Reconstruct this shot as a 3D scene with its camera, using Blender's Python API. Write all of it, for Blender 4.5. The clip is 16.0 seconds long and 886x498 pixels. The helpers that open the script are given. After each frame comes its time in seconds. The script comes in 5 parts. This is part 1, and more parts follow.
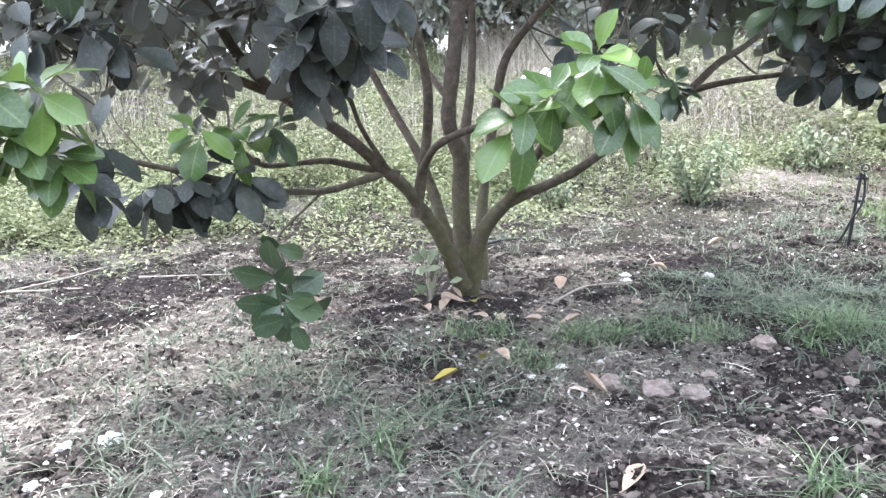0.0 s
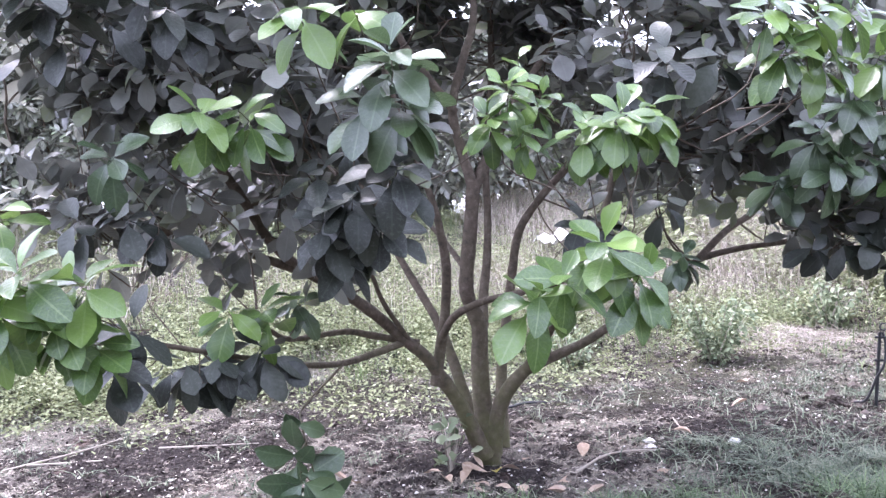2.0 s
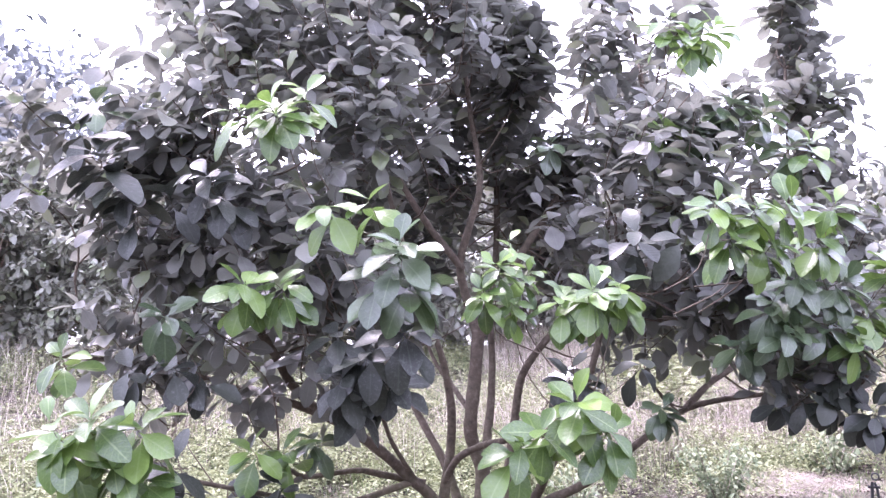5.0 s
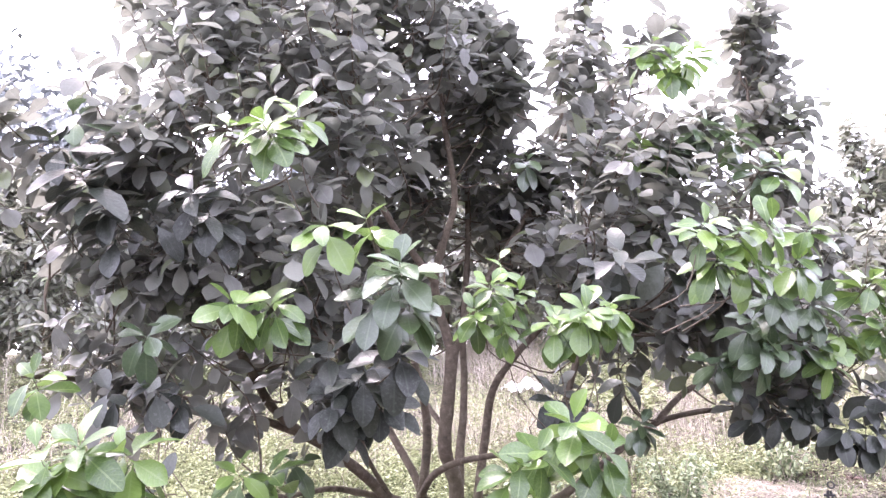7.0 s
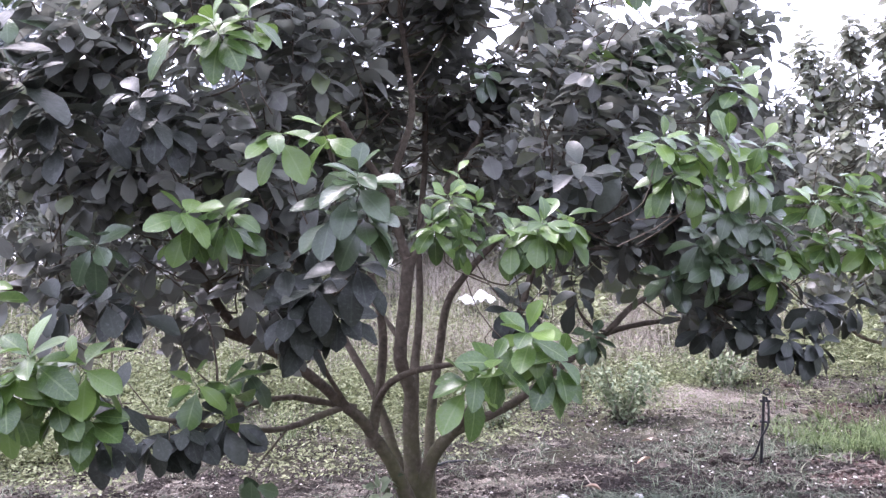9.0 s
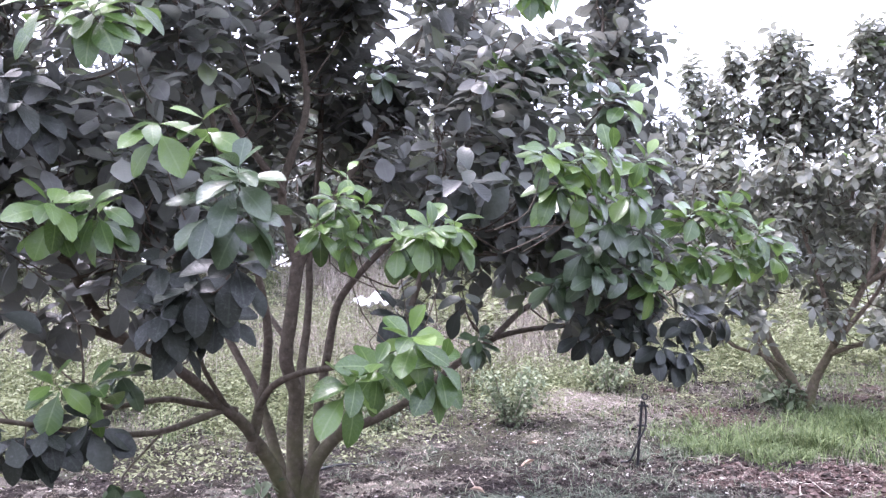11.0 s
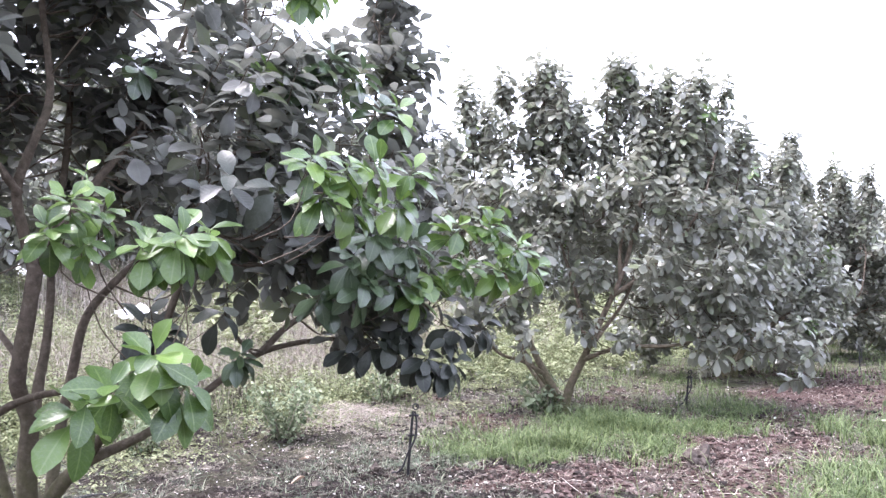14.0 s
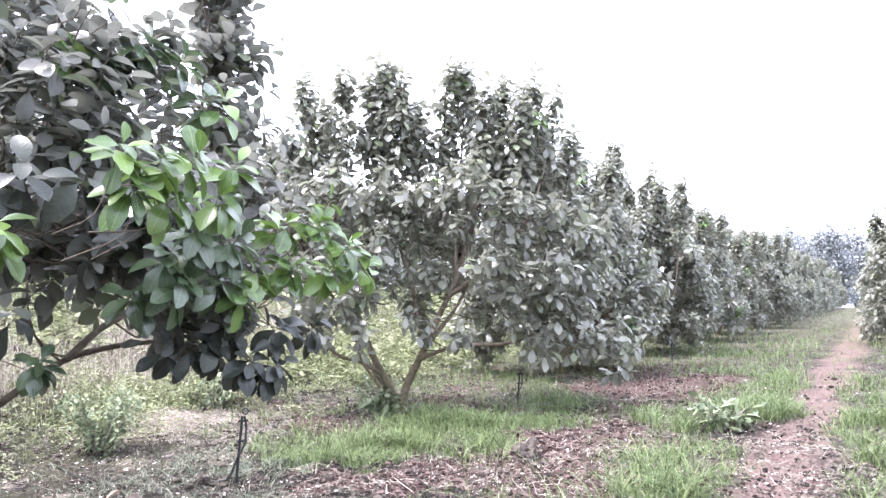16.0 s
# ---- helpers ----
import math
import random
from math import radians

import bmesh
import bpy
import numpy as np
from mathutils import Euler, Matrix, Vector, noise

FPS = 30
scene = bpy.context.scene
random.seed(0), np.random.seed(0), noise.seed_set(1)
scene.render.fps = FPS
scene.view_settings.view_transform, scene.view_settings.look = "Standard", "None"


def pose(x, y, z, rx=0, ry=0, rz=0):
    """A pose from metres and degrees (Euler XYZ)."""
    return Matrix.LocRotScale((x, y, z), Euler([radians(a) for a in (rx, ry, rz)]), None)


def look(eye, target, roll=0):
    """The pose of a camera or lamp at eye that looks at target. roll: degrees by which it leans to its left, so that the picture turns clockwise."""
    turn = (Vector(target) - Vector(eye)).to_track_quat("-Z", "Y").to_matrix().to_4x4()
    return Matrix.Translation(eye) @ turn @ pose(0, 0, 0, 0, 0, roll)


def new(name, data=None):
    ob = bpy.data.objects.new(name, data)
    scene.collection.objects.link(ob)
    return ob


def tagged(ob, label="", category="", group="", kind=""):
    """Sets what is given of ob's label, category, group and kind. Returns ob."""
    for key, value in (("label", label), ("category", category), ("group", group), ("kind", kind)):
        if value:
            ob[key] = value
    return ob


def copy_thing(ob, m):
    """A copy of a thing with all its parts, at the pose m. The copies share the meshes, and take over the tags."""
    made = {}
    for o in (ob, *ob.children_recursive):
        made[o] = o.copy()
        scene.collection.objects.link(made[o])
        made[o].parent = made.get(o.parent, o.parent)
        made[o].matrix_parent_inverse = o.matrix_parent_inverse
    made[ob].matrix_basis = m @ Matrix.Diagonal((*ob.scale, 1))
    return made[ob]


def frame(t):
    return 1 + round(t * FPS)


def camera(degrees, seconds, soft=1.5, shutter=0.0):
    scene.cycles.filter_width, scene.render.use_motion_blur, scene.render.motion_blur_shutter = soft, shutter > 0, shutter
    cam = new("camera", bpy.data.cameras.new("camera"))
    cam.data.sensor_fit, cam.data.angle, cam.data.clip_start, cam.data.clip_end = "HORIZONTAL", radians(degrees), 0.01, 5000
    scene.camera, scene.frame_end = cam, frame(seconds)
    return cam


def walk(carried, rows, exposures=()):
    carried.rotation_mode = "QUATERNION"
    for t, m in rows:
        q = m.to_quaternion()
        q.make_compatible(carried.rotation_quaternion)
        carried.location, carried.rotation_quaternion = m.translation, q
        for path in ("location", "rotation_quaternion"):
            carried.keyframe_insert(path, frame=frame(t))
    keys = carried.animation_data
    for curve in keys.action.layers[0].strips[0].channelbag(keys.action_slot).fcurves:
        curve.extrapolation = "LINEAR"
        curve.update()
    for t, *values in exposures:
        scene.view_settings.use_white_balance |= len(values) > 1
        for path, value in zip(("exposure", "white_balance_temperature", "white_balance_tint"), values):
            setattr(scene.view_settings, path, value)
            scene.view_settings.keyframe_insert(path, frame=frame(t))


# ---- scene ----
cam = camera(60.6, 16.0, soft=1.4)
PATH = [
    (0, (-0.082, 0.147, 0.805), (-0.011, 2.107, 0.417), -0.4),
    (0.5, (-0.081, 0.152, 0.818), (-0.005, 2.128, 0.521), -0.4),
    (1, (-0.077, 0.151, 0.83), (-0.018, 2.14, 0.621), -0.7),
    (1.5, (-0.078, 0.118, 0.846), (-0.032, 2.116, 0.754), -1.1),
    (2, (-0.081, 0.094, 0.867), (-0.053, 2.094, 0.881), -1.4),
    (2.5, (-0.089, 0.07, 0.884), (-0.075, 2.067, 0.993), -1.1),
    (3, (-0.091, 0.062, 0.887), (-0.117, 2.055, 1.047), -0.6),
    (3.5, (-0.088, 0.05, 0.903), (-0.126, 2.037, 1.125), -0.9),
    (4, (-0.068, -0.014, 0.917), (-0.135, 1.96, 1.232), -1.2),
    (4.5, (-0.046, -0.147, 0.913), (-0.073, 1.823, 1.256), -0.4),
    (5, (-0.038, -0.223, 0.922), (-0.054, 1.745, 1.276), -0.2),
    (5.2, (-0.046, -0.235, 0.926), (-0.045, 1.728, 1.307), -0.1),
    (7.3, (-0.167, -0.22, 0.954), (-0.031, 1.741, 1.324), -0.5),
    (7.5, (-0.168, -0.224, 0.954), (-0.026, 1.746, 1.274), -0.3),
    (8, (-0.166, -0.222, 0.952), (-0.006, 1.764, 1.122), -0.2),
    (8.5, (-0.166, -0.223, 0.948), (0.03, 1.762, 1.099), 0.2),
    (8.7, (-0.167, -0.216, 0.949), (0.046, 1.767, 1.099), -0.1),
    (10.8, (-0.142, -0.166, 0.936), (0.338, 1.769, 1.089), 0.6),
    (11, (-0.129, -0.192, 0.953), (0.374, 1.738, 1.107), 0.8),
    (11.5, (-0.119, -0.186, 0.953), (0.482, 1.716, 1.1), 0.7),
    (12, (-0.115, -0.18, 0.953), (0.574, 1.691, 1.109), 0.6),
    (12.5, (-0.109, -0.182, 0.955), (0.643, 1.664, 1.112), 0.3),
    (13, (-0.093, -0.174, 0.957), (0.745, 1.635, 1.117), 0.3),
    (13.5, (-0.073, -0.165, 0.959), (0.863, 1.594, 1.132), 0.2),
    (14, (-0.056, -0.161, 0.959), (0.964, 1.548, 1.147), 0.3),
    (14.5, (-0.042, -0.156, 0.956), (1.076, 1.492, 1.143), -0.0),
    (15, (-0.028, -0.162, 0.955), (1.184, 1.417, 1.145), -0.3),
    (15.5, (-0.013, -0.159, 0.957), (1.265, 1.368, 1.148), -0.3),
    (16, (0.002, -0.163, 0.956), (1.351, 1.302, 1.146), -0.3),
]
# stops, white balance and tint: the camera brightens as it tilts up and turns to the open sky
EXPOSURES = [(0.0, 2.29, 5900, 15), (1.0, 2.62, 5850, 18), (2.0, 2.24, 5750, 28), (2.5, 2.04, 5700, 31), (4.0, 2.24, 5550, 39), (5.0, 2.49, 5920, 40), (7.5, 2.72, 6330, 33), (8.0, 2.30, 6330, 33), (8.4, 1.74, 6000, 31),
             (11.0, 1.92, 5850, 30), (12.5, 2.0, 5900, 29), (14.5, 2.11, 6050, 23), (16.0, 2.31, 6080, 22)]
walk(cam, [(t, look(eye, goal, roll)) for t, eye, goal, roll in PATH], EXPOSURES)
# ---- light ----
world = bpy.data.worlds.new("overcast_sky")
scene.world = world
world.use_nodes = True
wn, wl = world.node_tree.nodes, world.node_tree.links
wn.clear()
sky = wn.new("ShaderNodeTexSky")
sky.sky_type = 'NISHITA'
sky.sun_disc = False
sky.sun_elevation, sky.sun_rotation = radians(55), radians(-35)
sky.air_density, sky.dust_density, sky.ozone_density = 1.0, 5.0, 1.0
sky_bg = wn.new("ShaderNodeBackground")
sky_bg.inputs["Strength"].default_value = 0.06
veil = wn.new("ShaderNodeBackground")          # the bright cloud layer
veil.inputs["Color"].default_value = (0.88, 0.94, 1.0, 1)
veil.inputs["Strength"].default_value = 1.0
both = wn.new("ShaderNodeAddShader")
wout = wn.new("ShaderNodeOutputWorld")
wl.new(sky.outputs[0], sky_bg.inputs["Color"])
wl.new(sky_bg.outputs[0], both.inputs[0])
wl.new(veil.outputs[0], both.inputs[1])
wl.new(both.outputs[0], wout.inputs["Surface"])
sun = new("sun", bpy.data.lights.new("sun", 'SUN'))
sun.data.energy, sun.data.angle, sun.data.color = 1.6, radians(14), (1.0, 0.97, 0.92)
sun.matrix_world = look((-6, 6, 14), (0, 2.5, 0))

UP = np.array((0.0, 0.0, 1.0))


# ---- materials ----
class Nodes:
    """A small node-graph writer for one material."""

    def __init__(self, name, roughness=0.7, specular=0.4):
        self.mat = bpy.data.materials.new(name)
        self.mat.use_nodes = True
        self.t = self.mat.node_tree
        self.bsdf = self.t.nodes["Principled BSDF"]
        self.out = self.t.nodes["Material Output"]
        self.bsdf.inputs["Roughness"].default_value = roughness
        self.bsdf.inputs["Specular IOR Level"].default_value = specular

    def put(self, socket, value):
        if hasattr(value, "is_linked"):
            self.t.links.new(value, socket)
        elif isinstance(value, tuple) and len(value) == 3 and socket.type == 'RGBA':
            socket.default_value = (*value, 1)
        else:
            socket.default_value = value

    def coord(self, kind="Object"):
        return self.t.nodes.new("ShaderNodeTexCoord").outputs[kind]

    def noise(self, scale, detail=4, rough=0.6, vector=None, dist=0.0):
        n = self.t.nodes.new("ShaderNodeTexNoise")
        n.inputs["Scale"].default_value, n.inputs["Detail"].default_value = scale, detail
        n.inputs["Roughness"].default_value, n.inputs["Distortion"].default_value = rough, dist
        self.put(n.inputs["Vector"], vector if vector is not None else self.coord())
        return n.outputs["Fac"]

    def voronoi(self, scale, vector=None, out="Distance"):
        n = self.t.nodes.new("ShaderNodeTexVoronoi")
        n.inputs["Scale"].default_value = scale
        self.put(n.inputs["Vector"], vector if vector is not None else self.coord())
        return n.outputs[out]

    def ramp(self, fac, *stops):
        n = self.t.nodes.new("ShaderNodeValToRGB")
        e = n.color_ramp.elements
        while len(e) < len(stops):
            e.new(0.5)
        for el, (p, c) in zip(e, stops):
            el.position = p
            el.color = (*c, 1) if isinstance(c, tuple) else (c, c, c, 1)
        self.put(n.inputs["Fac"], fac)
        return n.outputs["Color"]

    def mix(self, fac, a, b, kind='MIX'):
        n = self.t.nodes.new("ShaderNodeMix")
        n.data_type, n.blend_type = 'RGBA', kind
        self.put(n.inputs[0], fac)
        self.put(n.inputs[6], a)
        self.put(n.inputs[7], b)
        return n.outputs[2]

    def math(self, op, a, b=0.0, c=0.0):
        n = self.t.nodes.new("ShaderNodeMath")
        n.operation = op
        for s, v in zip(n.inputs, (a, b, c)):
            self.put(s, v)
        return n.outputs[0]

    def bump(self, height, strength=0.4, distance=0.01):
        n = self.t.nodes.new("ShaderNodeBump")
        n.inputs["Strength"].default_value, n.inputs["Distance"].default_value = strength, distance
        self.put(n.inputs["Height"], height)
        self.put(self.bsdf.inputs["Normal"], n.outputs[0])
        return n.outputs[0]

    def split(self, vector):
        n = self.t.nodes.new("ShaderNodeSeparateXYZ")
        self.put(n.inputs[0], vector)
        return n.outputs

    def colour(self, c):
        self.put(self.bsdf.inputs["Base Color"], c)

    def through_light(self, share, colour):
        """Lets part of the light pass, as thin leaves do."""
        tr = self.t.nodes.new("ShaderNodeBsdfTranslucent")
        self.put(tr.inputs["Color"], colour)
        ms = self.t.nodes.new("ShaderNodeMixShader")
        ms.inputs[0].default_value = share
        self.t.links.new(self.bsdf.outputs[0], ms.inputs[1])
        self.t.links.new(tr.outputs[0], ms.inputs[2])
        self.t.links.new(ms.outputs[0], self.out.inputs["Surface"])


def leaf_material(name, dark, mid, light, rib, roughness, specular, share, single, coat=0.4, fresh=None):
    """Glossy leaf: colour differs from leaf to leaf, pale midrib and side veins, blotches."""
    m = Nodes(name, roughness, specular)
    if single:
        rand = m.t.nodes.new("ShaderNodeObjectInfo").outputs["Random"]
    else:
        rand = m.t.nodes.new("ShaderNodeNewGeometry").outputs["Random Per Island"]
    stops = ((0.0, dark), (0.55, mid), (1.0, light)) if fresh is None else ((0.0, dark), (0.5, mid), (0.88, light), (0.91, fresh), (1.0, fresh))
    col = m.ramp(rand, *stops)
    blotch = m.noise(35, 3)
    col = m.mix(m.ramp(blotch, (0.35, 0.0), (0.75, 0.45)), col, light)
    dust = m.noise(9, 5, 0.7)
    col = m.mix(m.ramp(dust, (0.52, 0.0), (0.8, 0.25)), col, (0.32, 0.34, 0.32))
    uv = m.split(m.coord("UV"))
    side = m.math('ABSOLUTE', m.math('SUBTRACT', uv[0], 0.5))
    line = m.math('LESS_THAN', side, 0.035)
    vein = m.math('SINE', m.math('MULTIPLY', m.math('SUBTRACT', uv[1], m.math('MULTIPLY', side, 0.35)), 58.0))
    col = m.mix(m.math('MULTIPLY', m.math('GREATER_THAN', vein, 0.93), 0.14), col, rib)
    col = m.mix(m.math('MULTIPLY', line, 0.38), col, rib)
    m.colour(col)
    m.bump(m.math('ADD', m.math('MULTIPLY', vein, 0.12), blotch), 0.25, 0.004)
    m.bsdf.inputs["Coat Weight"].default_value, m.bsdf.inputs["Coat Roughness"].default_value = coat, 0.22
    m.through_light(share, m.mix(0.65, col, light))
    return m.mat


# crown leaves: base colour raised to hold sky sheen and lens glare
MAT_LEAF = leaf_material("mature_leaf", (0.062, 0.063, 0.056), (0.117, 0.119, 0.106), (0.22, 0.226, 0.192),
                         (0.18, 0.19, 0.165), 0.32, 0.45, 0.44, False, 0.15, (0.14, 0.175, 0.075))
# the same mature leaf, its colour darkened for the underlit shoots
MAT_LEAF_SHADED = leaf_material("shaded_leaf_single", (0.016, 0.019, 0.016), (0.026, 0.031, 0.025), (0.050, 0.058, 0.043),
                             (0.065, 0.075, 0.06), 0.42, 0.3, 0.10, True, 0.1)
MAT_SHADED_MASS = leaf_material("shaded_leaf_mass", (0.016, 0.019, 0.016), (0.026, 0.031, 0.025), (0.050, 0.058, 0.043),
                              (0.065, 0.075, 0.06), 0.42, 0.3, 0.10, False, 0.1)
MAT_MID = leaf_material("green_leaf_single", (0.038, 0.066, 0.034), (0.058, 0.095, 0.044), (0.09, 0.135, 0.058),
                        (0.17, 0.23, 0.13), 0.28, 0.6, 0.2, True, 0.3)
MAT_MID_MASS = leaf_material("green_leaf_mass", (0.038, 0.066, 0.034), (0.058, 0.095, 0.044), (0.09, 0.135, 0.058),
                             (0.17, 0.23, 0.13), 0.28, 0.6, 0.2, False, 0.3)
MAT_YOUNG = leaf_material("young_leaf", (0.025, 0.058, 0.018), (0.065, 0.125, 0.031), (0.167, 0.265, 0.062),
                          (0.27, 0.36, 0.14), 0.28, 0.5, 0.30, True, 0.3)
MAT_YOUNG_MASS = leaf_material("young_leaf_mass", (0.025, 0.057, 0.018), (0.065, 0.124, 0.031), (0.167, 0.262, 0.062),
                               (0.27, 0.36, 0.14), 0.28, 0.5, 0.30, False, 0.3)
# dusty leaves of the other row trees, colour also lifted to imitate haze
MAT_FAR_LEAF_HAZED = leaf_material("hazed_orchard_leaf", (0.109, 0.110, 0.089), (0.182, 0.185, 0.148), (0.288, 0.297, 0.234),
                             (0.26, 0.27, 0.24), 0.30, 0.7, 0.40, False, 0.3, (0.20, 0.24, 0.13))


def bark_material(name, pale):
    m = Nodes(name, 0.85, 0.25)
    grain = m.noise(38, 6, 0.65)
    col = m.ramp(grain, (0.25, (0.045 * pale, 0.035 * pale, 0.028 * pale)), (0.55, (0.115 * pale, 0.09 * pale, 0.07 * pale)), (0.8, (0.21 * pale, 0.175 * pale, 0.14 * pale)))
    moss = m.noise(7, 5, 0.7)
    z = m.split(m.coord())[2]
    low = m.math('SUBTRACT', 1.0, m.math('MULTIPLY', z, 1.3))
    col = m.mix(m.math('MULTIPLY', m.ramp(moss, (0.32, 0.0), (0.58, 0.9)), m.math('MAXIMUM', low, 0.08)), col, (0.10, 0.105, 0.042))
    m.colour(col)
    m.bump(m.math('ADD', grain, m.noise(140, 3)), 0.5, 0.006)
    return m.mat


MAT_BARK = bark_material("bark", 1.0)
MAT_PALE_BARK = bark_material("pale_bark", 1.7)


def ground_material():
    m = Nodes("orchard_soil", 0.95, 0.15)
    fine = m.noise(70, 6, 0.75)
    clump = m.noise(13, 6, 0.72, dist=0.6)
    crumb = m.voronoi(55)

    def mask(name):
        n = m.t.nodes.new("ShaderNodeAttribute")
        n.attribute_name = name
        return n.outputs["Fac"]
    soil = m.ramp(fine, (0.3, (0.022, 0.0175, 0.016)), (0.5, (0.062, 0.049, 0.045)), (0.7, (0.16, 0.134, 0.125)))
    soil = m.mix(m.ramp(crumb, (0.05, 0.0), (0.5, 0.6)), soil, (0.018, 0.014, 0.0135))
    straw = m.ramp(m.noise(150, 4, 0.8, dist=1.6), (0.32, (0.06, 0.05, 0.044)), (0.5, (0.20, 0.175, 0.15)), (0.68, (0.50, 0.455, 0.40)))
    cover = m.math('ADD', m.math('MULTIPLY', mask("litter"), 0.6), m.math('MULTIPLY', m.math('SUBTRACT', clump, 0.5), 2.3))
    col = m.mix(m.ramp(cover, (0.24, 0.0), (0.46, 0.85)), soil, straw)
    red = m.ramp(fine, (0.3, (0.04, 0.024, 0.02)), (0.5, (0.10, 0.063, 0.055)), (0.72, (0.215, 0.15, 0.135)))
    worn = m.math('ADD', mask("bare"), m.math('SUBTRACT', clump, 0.5))
    col = m.mix(m.ramp(worn, (0.25, 0.0), (0.55, 0.9)), col, red)
    xyz = m.split(m.coord())
    # the trodden path beside the row
    off = m.math('SUBTRACT', m.math('SUBTRACT', xyz[1], 0.41), m.math('MULTIPLY', xyz[0], 0.312))
    off = m.math('ADD', off, m.math('MULTIPLY', m.math('SUBTRACT', m.noise(1.1, 6, 0.7), 0.5), 1.1))
    path = m.ramp(m.math('ABSOLUTE', off), (0.12, 1.0), (0.38, 0.0))
    path = m.math('MULTIPLY', path, m.ramp(m.noise(2.2, 6, 0.75), (0.3, 0.45), (0.5, 1.0)))
    path = m.math('MULTIPLY', path, m.math('MINIMUM', m.math('MAXIMUM', m.math('MULTIPLY', m.math('SUBTRACT', xyz[0], 0.5), 0.4), 0.0), 1.0))
    col = m.mix(m.math('MULTIPLY', path, 0.95), col, m.ramp(fine, (0.3, (0.14, 0.092, 0.08)), (0.7, (0.31, 0.228, 0.205))))
    green = m.ramp(m.noise(3.0, 5, 0.65), (0.40, 0.0), (0.6, 0.85))
    far = m.math('MINIMUM', m.math('MAXIMUM', m.math('MULTIPLY', m.math('SUBTRACT', xyz[1], 3.6), 0.5), 0.0), 1.0)
    far = m.math('MULTIPLY', far, m.math('SUBTRACT', 1.0, m.math('MINIMUM', mask("bare"), 1.0)))
    col = m.mix(m.math('MULTIPLY', m.math('MULTIPLY', green, far), 0.75), col, (0.165, 0.175, 0.09))
    m.colour(col)
    m.bump(m.math('ADD', m.math('MULTIPLY', clump, 1.5), m.math('SUBTRACT', fine, crumb)), 1.0, 0.03)
    return m.mat


MAT_GROUND = ground_material()


def plain_material(name, stops, scale=30, roughness=0.8, specular=0.3, share=0.0, island=False, bump=0.3, metal=0.0):
    """Mottled material; island: colour also differs from piece to piece."""
    m = Nodes(name, roughness, specular)
    fac = m.noise(scale, 5, 0.65)
    if island:
        rand = m.t.nodes.new("ShaderNodeNewGeometry").outputs["Random Per Island"]
        fac = m.math('ADD', m.math('MULTIPLY', fac, 0.4), m.math('MULTIPLY', rand, 0.6))
    n = len(stops)
    col = m.ramp(fac, *[(0.2 + 0.6 * i / max(1, n - 1), c) for i, c in enumerate(stops)])
    m.colour(col)
    m.bsdf.inputs["Metallic"].default_value = metal
    m.bump(m.noise(scale * 2, 4), bump, 0.004)
    if share:
        m.through_light(share, col)
    return m.mat


MAT_GRASS = plain_material("grass", ((0.055, 0.085, 0.034), (0.115, 0.16, 0.062), (0.23, 0.285, 0.125)), 12, 0.6, 0.3, 0.25, True)
MAT_TUFT = plain_material("tuft_grass", ((0.06, 0.098, 0.045), (0.125, 0.18, 0.085), (0.25, 0.32, 0.17)), 12, 0.6, 0.3, 0.25, True)
MAT_DRAB = plain_material("drab_grass", ((0.05, 0.072, 0.046), (0.115, 0.14, 0.095), (0.26, 0.28, 0.20)), 12, 0.7, 0.3, 0.2, True)
MAT_STRAW = plain_material("dry_straw", ((0.11, 0.09, 0.072), (0.30, 0.26, 0.212), (0.58, 0.52, 0.44)), 20, 0.9, 0.2, 0.0, True)
MAT_CLOD = plain_material("soil_clod", ((0.020, 0.016, 0.0145), (0.062, 0.050, 0.044), (0.165, 0.138, 0.122)), 60, 0.95, 0.15, 0.0, True, 1.0)
MAT_WEED = plain_material("weed_leaf", ((0.14, 0.158, 0.08), (0.225, 0.25, 0.13), (0.36, 0.385, 0.225)), 8, 0.65, 0.3, 0.3, True)
MAT_DULL = plain_material("dull_stubble", ((0.05, 0.054, 0.038), (0.115, 0.115, 0.088), (0.28, 0.26, 0.22)), 20, 0.85, 0.2, 0.1, True)
MAT_RED = plain_material("red_clod", ((0.03, 0.02, 0.018), (0.075, 0.05, 0.045), (0.17, 0.122, 0.11)), 40, 0.95, 0.15, 0.0, True, 0.8)
MAT_BUSH = plain_material("bush_leaf", ((0.10, 0.13, 0.075), (0.20, 0.245, 0.145), (0.36, 0.40, 0.26)), 8, 0.6, 0.3, 0.25, True)
MAT_STALK = plain_material("dry_stalk", ((0.16, 0.132, 0.108), (0.33, 0.285, 0.24), (0.52, 0.465, 0.405)), 15, 0.9, 0.2, 0.0, True)
MAT_DEAD = plain_material("dead_leaf", ((0.24, 0.165, 0.115), (0.40, 0.30, 0.225), (0.56, 0.465, 0.385)), 40, 0.8, 0.25, 0.1)
MAT_YELLOW = plain_material("yellowed_leaf", ((0.30, 0.24, 0.05), (0.42, 0.36, 0.10)), 40, 0.7, 0.3, 0.1)
MAT_STONE = plain_material("pale_stone", ((0.13, 0.10, 0.087), (0.25, 0.2, 0.178), (0.42, 0.355, 0.325)), 60, 0.9, 0.2, 0.0, False, 0.8)
MAT_CHIP = plain_material("pale_chip", ((0.34, 0.29, 0.25), (0.52, 0.47, 0.43), (0.74, 0.71, 0.68)), 30, 0.9, 0.2, 0.0, True)
MAT_WHITE = plain_material("bleached_scrap", ((0.60, 0.58, 0.56), (0.78, 0.77, 0.75)), 30, 0.7, 0.3)
